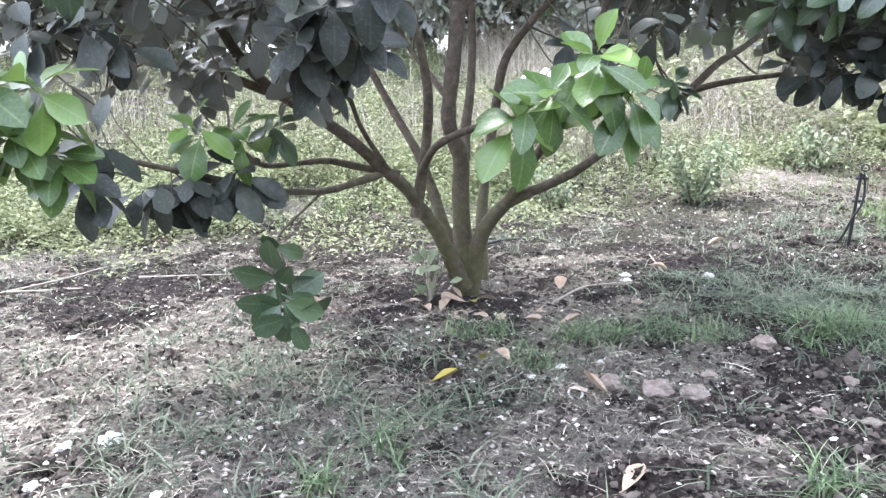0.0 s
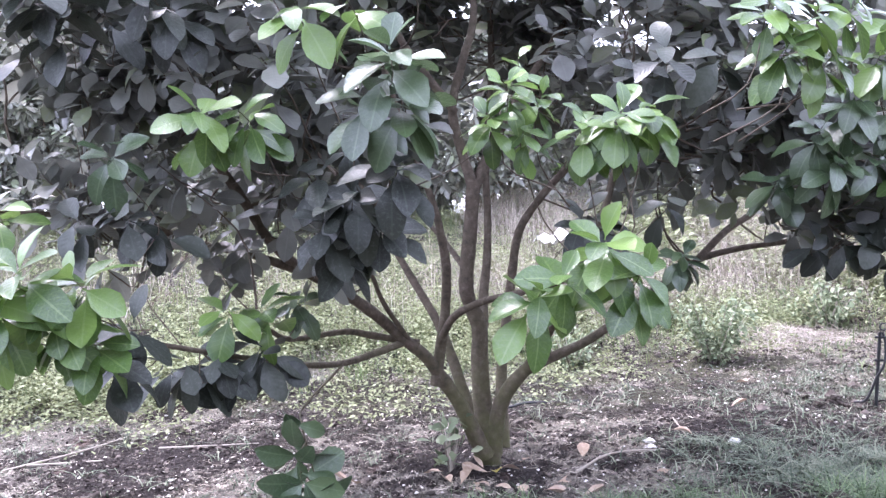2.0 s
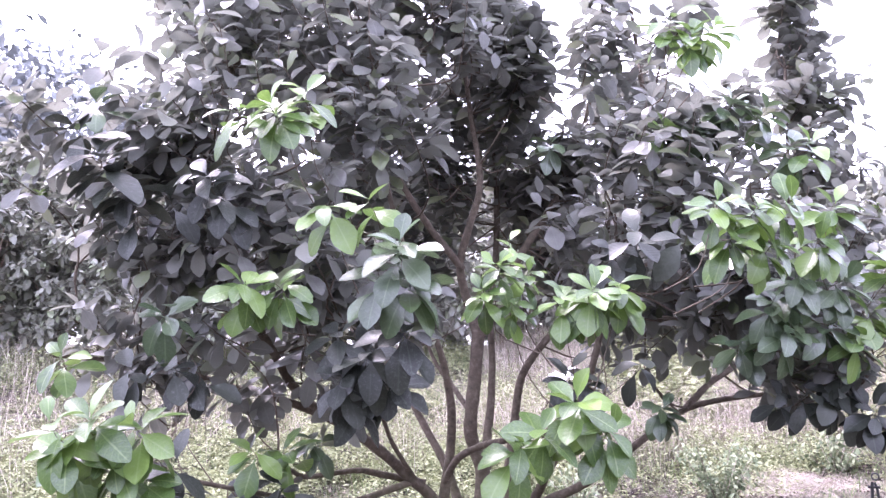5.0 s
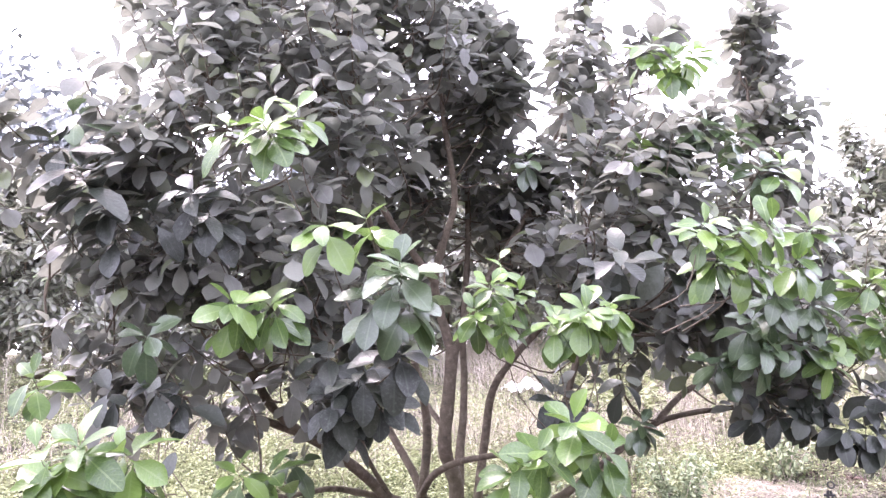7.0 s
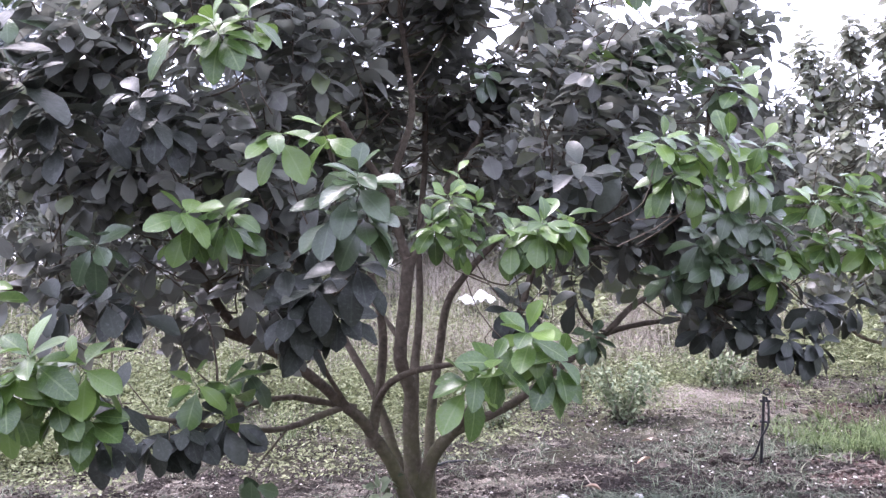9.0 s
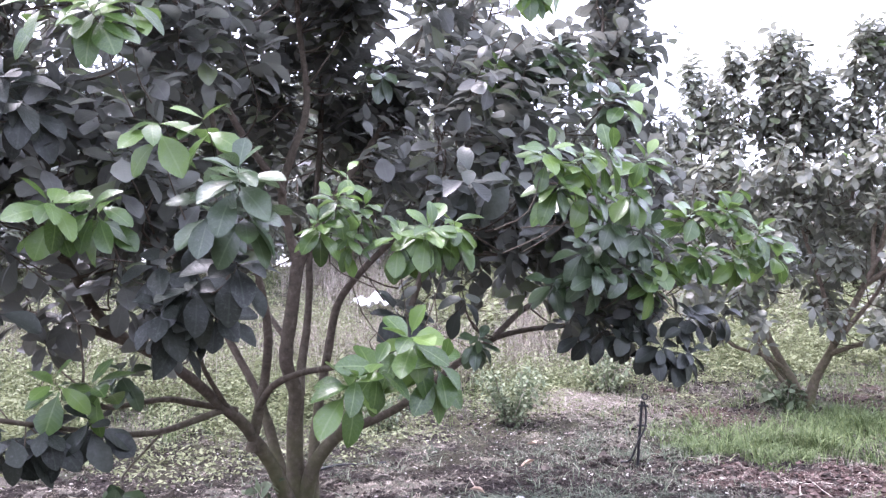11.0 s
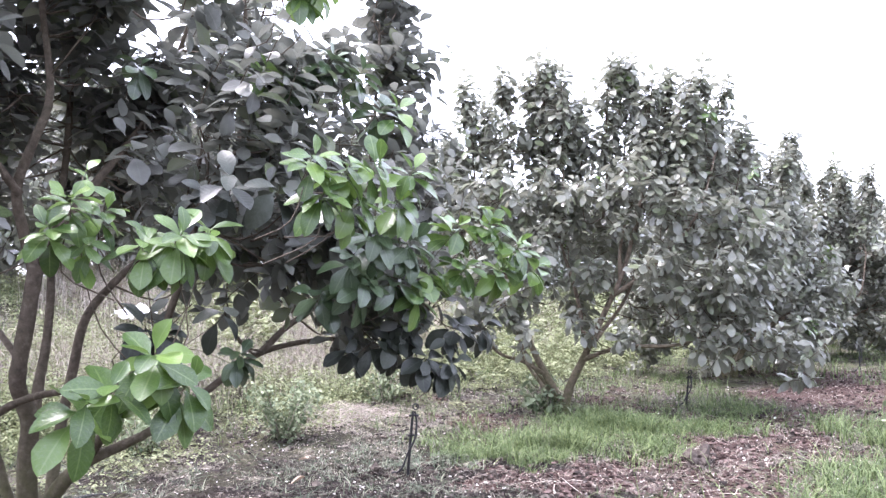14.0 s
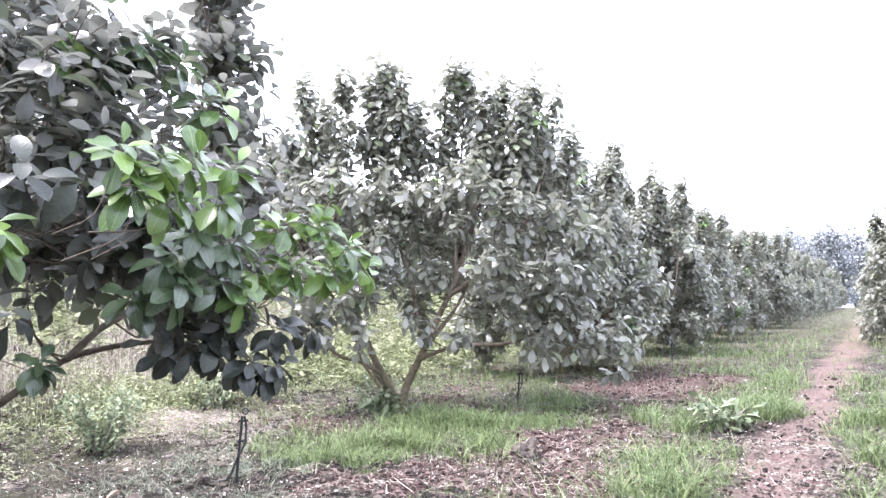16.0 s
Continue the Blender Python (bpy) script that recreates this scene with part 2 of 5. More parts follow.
MAT_PLASTIC = plain_material("black_plastic", ((0.012, 0.012, 0.014), (0.03, 0.03, 0.032)), 50, 0.5, 0.4)
MAT_CLOTH = plain_material("white_sheeting", ((0.74, 0.74, 0.74), (0.82, 0.82, 0.82)), 12, 0.8, 0.2)
MAT_LIME = plain_material("limewash", ((0.55, 0.54, 0.52), (0.75, 0.74, 0.72)), 20, 0.9, 0.2)
# pale bluish leaf colour: the distance haze is put into it
MAT_HAZE_TINT = plain_material("haze_tinted_leaf", ((0.19, 0.205, 0.215), (0.26, 0.28, 0.285), (0.34, 0.355, 0.355)), 3, 0.9, 0.1, 0.0, True)


# ---- mesh helpers ----
def np_mesh(name, verts, faces, mat, uvs=None, smooth=True):
    """One mesh from numpy arrays; all faces have the same number of corners."""
    me = bpy.data.meshes.new(name)
    verts, faces = np.asarray(verts, dtype=np.float32), np.asarray(faces, dtype=np.int32)
    n, k = faces.shape
    me.vertices.add(len(verts))
    me.vertices.foreach_set("co", verts.ravel())
    me.loops.add(n * k)
    me.loops.foreach_set("vertex_index", faces.ravel())
    me.polygons.add(n)
    me.polygons.foreach_set("loop_start", np.arange(0, n * k, k, dtype=np.int32))
    me.polygons.foreach_set("loop_total", np.full(n, k, dtype=np.int32))
    me.polygons.foreach_set("use_smooth", np.full(n, smooth, dtype=bool))
    if uvs is not None:
        layer = me.uv_layers.new(name="UVMap")
        layer.data.foreach_set("uv", np.asarray(uvs, dtype=np.float32)[faces.ravel()].ravel())
    me.materials.append(mat)
    me.update(calc_edges=True)
    me.validate()
    return me


def thing(name, label, category, group="", kind="", at=(0, 0, 0)):
    ob = tagged(new(name), label, category, group, kind)
    ob.location = at
    ob.empty_display_size = 0.1
    return ob


def part(name, mesh, parent, label="", kind=""):
    ob = tagged(new(name, mesh), label, "", "", kind)
    ob.parent = parent
    return ob


def unit(v):
    v = np.asarray(v, dtype=float)
    return v / np.maximum(np.linalg.norm(v, axis=-1, keepdims=True), 1e-9)


def leaf_template(stations, fold, bend, twist=0.0, petiole=True):
    """An obovate leaf along +y, face up, of length 1: points, quads and uv."""
    v, uv, q = [], [], []
    for s in stations:
        w = 0.28 * max(0.012, math.sin(math.pi * min(1, max(0, (s - 0.1) / 0.9)) ** 1.38)) ** 0.66
        w *= 1 + 0.05 * math.sin(17 * s + 9 * bend)
        if s <= 0.12 and petiole:
            w = 0.022
        z = -bend * s * s
        for side in (-1, 0, 1):
            v.append((side * w * (1 - 0.1 * fold), s, z + abs(side) * w * fold + side * w * twist * s))
            uv.append((0.5 + 0.5 * side, s))
    for i in range(len(stations) - 1):
        for j in (0, 1):
            a = 3 * i + j
            q.append((a, a + 1, a + 4, a + 3))
    return np.array(v), np.array(q), np.array(uv)


FINE = (0.0, 0.115, 0.17, 0.28, 0.42, 0.58, 0.73, 0.86, 0.95, 1.0)
COARSE = (0.05, 0.3, 0.65, 0.92, 1.0)
LEAVES_FINE = [leaf_template(FINE, f, b, t) for f, b, t in ((0.16, 0.16, 0.10), (0.40, 0.28, -0.20), (0.10, 0.36, 0.22), (0.32, 0.08, -0.16), (0.20, 0.52, 0.28))]
LEAVES_MEDIUM = [leaf_template((0.06, 0.25, 0.5, 0.75, 0.93, 1.0), f, b, t, False) for f, b, t in ((0.2, 0.15, 0.12), (0.34, 0.25, -0.18), (0.12, 0.35, 0.2))]
LEAVES_COARSE = [leaf_template(COARSE, f, b, t, False) for f, b, t in ((0.3, 0.15, 0.1), (0.15, 0.35, -0.2), (0.4, 0.05, 0.2))]


LEAF_TINY = [(np.array(((0, 0.03, 0), (0.2, 0.34, f), (0.21, 0.68, f - b * 0.5), (0, 1, -b), (-0.21, 0.68, f - b * 0.5), (-0.2, 0.34, f))),
              np.array(((0, 1, 2, 3), (0, 3, 4, 5))), np.array(((0.5, 0), (1, 0.34), (1, 0.68), (0.5, 1), (0, 0.68), (0, 0.34)))) for f, b in ((0.05, 0.1), (0.02, 0.3), (0.1, 0.0))]


def leaf_frames(axis, normal):
    y = unit(axis)
    x = unit(np.cross(y, normal))
    z = np.cross(x, y)
    return np.stack((x, y, z), axis=-1)


def leaf_cloud(name, pos, axis, normal, length, templates, mat, seed=0):
    """All the given leaves as one mesh."""
    r = np.random.default_rng(seed)
    fr = leaf_frames(axis, normal)
    pick = r.integers(0, len(templates), len(pos))
    wide = r.uniform(0.85, 1.15, len(pos))
    vs, fs, us, base = [], [], [], 0
    for k, (tv, tq, tu) in enumerate(templates):
        idx = np.nonzero(pick == k)[0]
        if not len(idx):
            continue
        sc = np.stack((length[idx] * wide[idx], length[idx], length[idx]), axis=-1)
        pts = np.einsum('nij,npj->npi', fr[idx], tv[None] * sc[:, None, :]) + pos[idx][:, None, :]
        vs.append(pts.reshape(-1, 3))
        fs.append((tq[None] + (np.arange(len(idx)) * len(tv))[:, None, None]).reshape(-1, 4) + base)
        us.append(np.tile(tu, (len(idx), 1)))
        base += len(idx) * len(tv)
    return np_mesh(name, np.concatenate(vs), np.concatenate(fs), mat, np.concatenate(us))


def shoot(r, base, tip, n, size, droop, low=0.15):
    """Leaves round a twig from base to tip: place, axis, upper side and length of each."""
    base, tip = np.asarray(base, float), np.asarray(tip, float)
    d = unit(tip - base)
    a = unit(np.cross(d, (0.31, 0.9, 0.27)))
    b = np.cross(d, a)
    k = np.arange(n)
    s = low + (1 - low) * (k + 0.5) / n
    ang = k * 2.39996 + r.uniform(0, 6.28) + r.normal(0, 0.25, n)
    rad = np.cos(ang)[:, None] * a + np.sin(ang)[:, None] * b
    lift = np.clip(-0.3 + 1.2 * ((k + 0.5) / n) ** 2 + r.normal(0, 0.3, n), -0.6, 1.8)
    axis = unit(rad + lift[:, None] * d - np.array((0, 0, 1.0)) * (droop * r.uniform(0.5, 1.4, n))[:, None])
    normal = unit(d[None] * 0.5 + UP * 0.7 + r.normal(0, 0.33, (n, 3)) + 0.2 * rad)
    pos = base + (tip - base) * s[:, None]
    length = size * r.uniform(0.7, 1.15, n) * (0.58 + 0.5 * np.sin(math.pi * np.minimum(1, s * 0.95)))
    return pos, axis, normal, length


def spline(pts, steps=5):
    """Catmull-Rom through the points."""
    p = np.asarray(pts, dtype=float)
    p = np.vstack((2 * p[0] - p[1], p, 2 * p[-1] - p[-2]))
    out = []
    for i in range(1, len(p) - 2):
        for t in np.linspace(0, 1, steps, endpoint=False):
            out.append(0.5 * (2 * p[i] + (p[i + 1] - p[i - 1]) * t + (2 * p[i - 1] - 5 * p[i] + 4 * p[i + 1] - p[i + 2]) * t * t
                              + (3 * p[i] - p[i - 1] - 3 * p[i + 1] + p[i + 2]) * t ** 3))
    out.append(p[-2])
    return np.array(out)


def tube(path, r0, r1, sides=10, lumps=0.0, seed=0, flare=0.0, power=1.0):
    """Points and quads of a tapered branch along the path."""
    r = np.random.default_rng(seed)
    n = len(path)
    tang = unit(np.gradient(path, axis=0))
    ref = np.array((0.2, 0.95, 0.1))
    a = unit(np.cross(tang, ref))
    b = np.cross(tang, a)
    ang = np.linspace(0, 2 * math.pi, sides, endpoint=False)
    s = np.linspace(0, 1, n)
    rad = r0 + (r1 - r0) * s ** power + flare * np.exp(-s * 9)
    rad = rad[:, None] * (1 + lumps * r.normal(0, 1, (n, 1)) * 0.5 + lumps * np.sin(2 * ang + 5 * s[:, None] + seed) * 0.8)
    v = path[:, None, :] + rad[..., None] * (np.cos(ang)[None, :, None] * a[:, None, :] + np.sin(ang)[None, :, None] * b[:, None, :])
    i, j = np.meshgrid(np.arange(n - 1), np.arange(sides), indexing='ij')
    q = np.stack((i * sides + j, i * sides + (j + 1) % sides, (i + 1) * sides + (j + 1) % sides, (i + 1) * sides + j), axis=-1).reshape(-1, 4)
    return v.reshape(-1, 3), q


def join(pieces):
    vs, fs, base = [], [], 0
    for v, q in pieces:
        vs.append(v)
        fs.append(np.asarray(q) + base)
        base += len(v)
    return np.concatenate(vs), np.concatenate(fs)


def smooth_step(a, b, x):
    t = np.clip((x - a) / (b - a), 0, 1)
    return t * t * (3 - 2 * t)


def value_noise(x, y, seed=0):
    """Smooth noise of -1 to 1 over the plane."""
    xi, yi = np.floor(x).astype(int), np.floor(y).astype(int)
    fx, fy = x - xi, y - yi
    fx, fy = fx * fx * (3 - 2 * fx), fy * fy * (3 - 2 * fy)

    def h(a, b):
        k = (a * 374761393 + b * 668265263 + seed * 982451653) & 0xFFFFFFFF
        k = ((k ^ (k >> 13)) * 1274126177) & 0xFFFFFFFF
        return ((k ^ (k >> 16)) & 0xFFFF) / 32767.5 - 1
    top = h(xi, yi) * (1 - fx) + h(xi + 1, yi) * fx
    low = h(xi, yi + 1) * (1 - fx) + h(xi + 1, yi + 1) * fx
    return top * (1 - fy) + low * fy


def along_row(x, y):
    return (x - 0.15) * 0.955 + (y - 3.25) * 0.297


def behind_row(x, y):
    return (y - 3.25) * 0.955 - (x - 0.15) * 0.297


def land(x, y):
    """The lie of the land: level by the first tree, rising along the row and behind it."""
    x, y = np.asarray(x, float), np.asarray(y, float)
    along, behind = along_row(x, y), behind_row(x, y)
    z = 0.052 * np.maximum(0, np.minimum(along, 4.2) - 0.3) + 0.027 * np.clip(along - 4.2, 0, 60) + 0.006 * np.maximum(0, along - 64.2)
    return z + (1.25 * smooth_step(1.2, 7.5, behind) + 0.05 * np.maximum(0, behind - 7.5)) * (1 - 0.6 * smooth_step(8, 25, along))


def ground_z(x, y):
    """The land with its lumps and hollows."""
    x, y = np.asarray(x, float), np.asarray(y, float)
    fade = 1 / (1 + np.maximum(0, np.hypot(x - 0.5, y - 2.5) - 8) * 0.2)
    bump = 0.022 * value_noise(x * 1.7, y * 1.7, 1) + 0.013 * value_noise(x * 4.3, y * 4.3, 2)
    bump = bump + 0.017 * value_noise(x * 11, y * 11, 3) + 0.016 * value_noise(x * 23, y * 23, 4)
    return land(x, y) + bump * fade


# ---- ground ----
STRAW_SPOTS = [(0.57, 2.14, 0.16), (0.21, 1.83, 0.24), (0.69, 1.75, 0.14), (-1.1, 2.45, 0.5), (-0.75, 2, 0.35), (-0.3, 1.85, 0.25), (-0.1, 1.4, 0.4)]
DARK_SPOTS = [(2.0, 3.65, 0.35), (1.5, 3.3, 0.4), (2.6, 3.5, 0.4), (-0.84, 1.77, 0.16), (0.76, 2, 0.17), (0.87, 1.75, 0.2), (0.47, 2.02, 0.09), (-1.24, 2.98, 0.25), (1.17, 2.25, 0.25), (0.35, 1.62, 0.12), (2.42, 3.22, 0.5), (1.55, 1.83, 0.4)]
BARE_SPOTS = [(4.11, 2.88, 0.55), (3.07, 2.61, 0.6), (6.35, 3.54, 0.9), (7.62, 3.78, 1.0), (2.46, 3.21, 0.45), (4.67, 4.65, 0.5), (3.35, 4.8, 0.4), (8.71, 5.29, 0.9), (5.42, 1.61, 0.5), (4.3, 2.5, 0.5), (5.4, 3.3, 0.5), (6.6, 4.4, 0.6), (3.3, 2.2, 0.35)]


def spots(x, y, where):
    return sum(np.exp(-((x - cx) ** 2 + (y - cy) ** 2) / (rad * rad)) for cx, cy, rad in where)


def litter(x, y):
    """Cover of matted straw, 0 on the dark turned soil to 1."""
    k = 0.5 * value_noise(x * 1.7, y * 1.7, 71) + 0.4 * value_noise(x * 4.5, y * 4.5, 72) + 0.25 * value_noise(x * 11, y * 11, 73)
    k = k / (1 + 0.5 * np.maximum(0, np.hypot(x - 0.3, y - 2.6) - 2.2) ** 2)
    return smooth_step(-0.35, 0.45, k + 0.8 * spots(x, y, STRAW_SPOTS) - 1.0 * spots(x, y, DARK_SPOTS))


def bare(x, y):
    """Bald reddish patches, 0 to 1."""
    k = spots(x, y, BARE_SPOTS) - 0.5 * smooth_step(2.2, 1.2, y - 0.312 * x + 0.4) + 0.45 * value_noise(x * 2.3, y * 2.3, 74) + 0.4 * value_noise(x * 6, y * 6, 75)
    return smooth_step(0.3, 0.85, k)


def spaced(lo, hi, step, reach_lo, reach_hi):
    mid = np.arange(lo, hi, step)
    up, dn = [hi], [lo]
    s = step
    while up[-1] < reach_hi:
        s *= 1.055
        up.append(up[-1] + s)
    s = step
    while dn[-1] > reach_lo:
        s *= 1.055
        dn.append(dn[-1] - s)
    return np.concatenate((dn[:0:-1], mid, up))


gx, gy = spaced(-2.0, 3.0, 0.02, -900, 900), spaced(1.1, 4.0, 0.02, -900, 900)
GX, GY = np.meshgrid(gx, gy)
GV = np.stack((GX, GY, ground_z(GX, GY)), axis=-1).reshape(-1, 3)
gi, gj = np.meshgrid(np.arange(len(gy) - 1), np.arange(len(gx) - 1), indexing='ij')
ga = gi * len(gx) + gj
GQ = np.stack((ga, ga + 1, ga + len(gx) + 1, ga + len(gx)), axis=-1).reshape(-1, 4)
ground_mesh = np_mesh("ground", GV, GQ, MAT_GROUND)
for mask_name, cover in (("litter", litter), ("bare", bare)):
    ground_mesh.attributes.new(mask_name, 'FLOAT', 'POINT').data.foreach_set("value", cover(GV[:, 0], GV[:, 1]).astype(np.float32))
ground = tagged(new("ground", ground_mesh), "grey-brown orchard soil with straw litter and a trodden reddish path", "ground", kind="structure")


# ---- the first tree ----
tree = thing("citrus_tree", "low spreading citrus tree with many stems and glossy dark leaves", "tree", "orchard row")
LIMB_PATHS = []      # (path, r0, r1) of every limb, for twigs to spring from


def limb(name, pts, r0, r1, label="", flare=0.0, sides=10, power=0.8):
    path = spline(pts)
    LIMB_PATHS.append(path)
    v, q = tube(path, r0 * 0.92, r1 * 0.85, sides, 0.07, len(LIMB_PATHS), flare * 0.8, power)
    return part(name, np_mesh(name, v, q, MAT_BARK), tree, label)


limb("trunk", [(0.14, 3.22, -0.05), (0.13, 3.2, 0.07), (0.11, 3.2, 0.24), (0.1, 3.18, 0.43), (0.1, 3.15, 0.57), (0.06, 3.12, 0.68), (0.05, 3.1, 0.76), (0.07, 3.1, 0.95), (0.09, 3.1, 1.16)],
     0.044, 0.033, "dark mossy main stem", 0.016, 14)
limb("limb", [(0.12, 3.22, 0.56), (0.13, 3.28, 0.7), (0.15, 3.32, 0.84), (0.16, 3.35, 1.03), (0.16, 3.38, 1.25), (0.2, 3.45, 1.7), (0.2, 3.5, 2.2)], 0.024, 0.016)
limb("limb", [(0.11, 3.16, 0.05), (0.02, 3.1, 0.26), (-0.06, 3.05, 0.39), (-0.12, 3.0, 0.48), (-0.2, 2.95, 0.555), (-0.3, 2.85, 0.66), (-0.42, 2.74, 0.76), (-0.52, 2.64, 0.83), (-0.6, 2.54, 0.92), (-0.65, 2.45, 1.03), (-0.8, 2.4, 1.3), (-0.9, 2.4, 1.7), (-0.85, 2.45, 2.1)],
     0.034, 0.012, flare=0.01)
limb("limb", [(-0.52, 2.64, 0.82), (-0.66, 2.55, 0.88), (-0.78, 2.5, 0.91), (-0.92, 2.45, 0.96), (-1.1, 2.35, 1.0), (-1.3, 2.2, 1.02)], 0.018, 0.008)
limb("limb", [(0.12, 3.25, 0.05), (0.04, 3.3, 0.27), (-0.01, 3.35, 0.43), (-0.07, 3.4, 0.58), (-0.15, 3.45, 0.72), (-0.25, 3.5, 0.9), (-0.42, 3.5, 1.25), (-0.5, 3.5, 1.7), (-0.55, 3.5, 2.4)], 0.03, 0.011, flare=0.008)
limb("limb", [(-0.08, 3.04, 0.36), (-0.06, 3.03, 0.5), (-0.04, 3.0, 0.63), (-0.03, 2.95, 0.8), (-0.05, 2.9, 0.95), (-0.09, 2.85, 1.1), (-0.2, 2.75, 1.4), (-0.3, 2.6, 1.8), (-0.35, 2.6, 2.3)], 0.026, 0.010, "reddish upright limb")
limb("limb", [(-0.06, 3.02, 0.53), (-0.01, 2.92, 0.63), (0.08, 2.8, 0.69), (0.16, 2.6, 0.725), (0.24, 2.4, 0.755), (0.27, 2.1, 0.79), (0.29, 1.85, 0.81), (0.29, 1.72, 0.82)], 0.017, 0.008)
limb("limb", [(0.14, 3.2, 0.05), (0.18, 3.15, 0.26), (0.26, 3.1, 0.385), (0.34, 3.05, 0.44), (0.52, 3.0, 0.53), (0.7, 2.95, 0.67), (0.9, 2.95, 0.81), (1.07, 2.95, 0.86), (1.23, 2.85, 0.885), (1.3, 2.5, 0.93), (1.3, 2.2, 1.0)], 0.040, 0.008, flare=0.012, power=0.5)
limb("limb", [(0.26, 3.1, 0.38), (0.32, 3.0, 0.49), (0.34, 2.8, 0.6), (0.42, 2.6, 0.8), (0.5, 2.5, 1.1), (0.55, 2.45, 1.4)], 0.026, 0.010)
limb("limb", [(0.92, 2.95, 0.82), (1.05, 3.0, 0.93), (1.2, 3.05, 1.02), (1.35, 3.1, 1.2), (1.5, 3.15, 1.7), (1.57, 3.2, 2.4)], 0.018, 0.009)
limb("limb", [(0.2, 3.34, 0.03), (0.21, 3.45, 0.3), (0.23, 3.5, 0.47), (0.27, 3.5, 0.74), (0.31, 3.5, 0.96), (0.41, 3.5, 1.11), (0.53, 3.5, 1.24), (0.68, 3.4, 1.41), (0.82, 3.22, 1.6), (0.85, 3.1, 1.78), (0.87, 3.1, 2.1), (0.8, 3.0, 2.6)], 0.029, 0.010, flare=0.008)
limb("limb", [(-0.19, 2.96, 0.54), (-0.31, 2.85, 0.51), (-0.38, 2.7, 0.505), (-0.44, 2.5, 0.525), (-0.51, 2.3, 0.56), (-0.56, 2.12, 0.6), (-0.62, 1.95, 0.64), (-0.75, 1.75, 0.7)], 0.016, 0.007)
limb("limb", [(-0.39, 2.65, 0.505), (-0.44, 2.45, 0.46), (-0.46, 2.25, 0.44), (-0.43, 2.05, 0.45), (-0.4, 1.95, 0.42)], 0.0055, 0.003)
limb("limb", [(-0.14, 2.98, 0.53), (-0.32, 2.95, 0.57), (-0.4, 2.9, 0.59), (-0.49, 2.8, 0.59), (-0.56, 2.6, 0.6), (-0.56, 2.3, 0.66), (-0.55, 2.0, 0.72)], 0.017, 0.007)
limb("limb", [(-0.18, 2.95, 0.55), (-0.26, 2.8, 0.7), (-0.29, 2.7, 0.8), (-0.31, 2.5, 0.87), (-0.28, 2.2, 0.93), (-0.22, 1.9, 0.98)], 0.012, 0.006)
limb("limb", [(0.07, 3.15, 0.78), (-0.04, 3.4, 0.94), (-0.12, 3.5, 1.06), (-0.3, 3.6, 1.5)], 0.016, 0.008)
limb("limb", [(0.09, 3.1, 1.12), (0.04, 3.1, 1.29), (0.01, 3.05, 1.44), (0.05, 3.0, 1.6), (0.1, 3.0, 1.81), (0.05, 3.0, 2.2), (0.0, 3.05, 2.8)], 0.028, 0.010)
limb("limb", [(0.09, 3.1, 1.12), (0.18, 3.15, 1.32), (0.31, 3.2, 1.54), (0.44, 3.25, 1.74), (0.55, 3.3, 1.94), (0.65, 3.2, 2.3)], 0.026, 0.010)
limb("limb", [(0.02, 3.05, 1.42), (-0.2, 2.9, 1.7), (-0.45, 2.8, 2.2), (-0.6, 2.9, 2.9)], 0.018, 0.009)

TWIGS = []
ALL_LIMB_POINTS = np.concatenate(LIMB_PATHS)


def twig_to(r, base, tip, thick=0.0013, points=None, reach=0.36, sides=4, steps=3):
    """A thin twig from the nearest lower place on a limb to the shoot, and on to its tip."""
    pts = ALL_LIMB_POINTS if points is None else points
    d = pts - np.asarray(base)
    cost = np.linalg.norm(d, axis=1) + 0.6 * np.maximum(0, d[:, 2]) + r.uniform(0, 0.22, len(d))
    p = pts[np.argmin(cost)]
    gap = p - np.asarray(base)
    far = np.linalg.norm(gap)
    if far > reach:
        p = np.asarray(base) + gap * (reach * 0.6 / far)
    mid = (p + base) / 2 + r.normal(0, 0.03, 3) - UP * 0.02
    return tube(spline([p, mid, base, tip], steps), thick * 1.6, thick * 0.5, sides)


# bright young shoots and the big shade-darkened ones at the front, leaf by leaf
LEAF_MESHES = {}
for mat in (MAT_YOUNG, MAT_LEAF_SHADED, MAT_MID):
    LEAF_MESHES[mat] = [np_mesh("leaf", v, q, mat, uv) for v, q, uv in LEAVES_FINE]


def star(r, base, tip, n, size, droop):
    """Leaves that spread like a star from the end of a shoot, the older ones hanging: place, axis, upper side and length."""
    base, tip = np.asarray(base, float), np.asarray(tip, float)
    d = unit(tip - base)
    a = unit(np.cross(d, (0.31, 0.9, 0.27)))
    b = np.cross(d, a)
    k = np.arange(n)
    f = (k + 0.5) / n
    ang = k * 2.39996 + r.uniform(0, 6.28) + r.normal(0, 0.2, n)
    rad = np.cos(ang)[:, None] * a + np.sin(ang)[:, None] * b
    open_angle = np.radians(112 - 78 * f ** 1.4 + r.normal(0, 11, n))
    axis = np.sin(open_angle)[:, None] * rad + np.cos(open_angle)[:, None] * d
    axis = unit(axis - UP * (droop * r.uniform(0.35, 1.05, n) * (1 - 0.45 * f))[:, None])
    normal = unit(d[None] * 0.9 + UP * 0.35 + r.normal(0, 0.22, (n, 3)))
    pos = base + (tip - base) * (0.1 + 0.9 * f)[:, None] + r.normal(0, 0.005, (n, 3))
    length = size * r.uniform(0.8, 1.06, n) * (1.0 - 0.42 * f ** 3)
    return pos, axis, normal, length


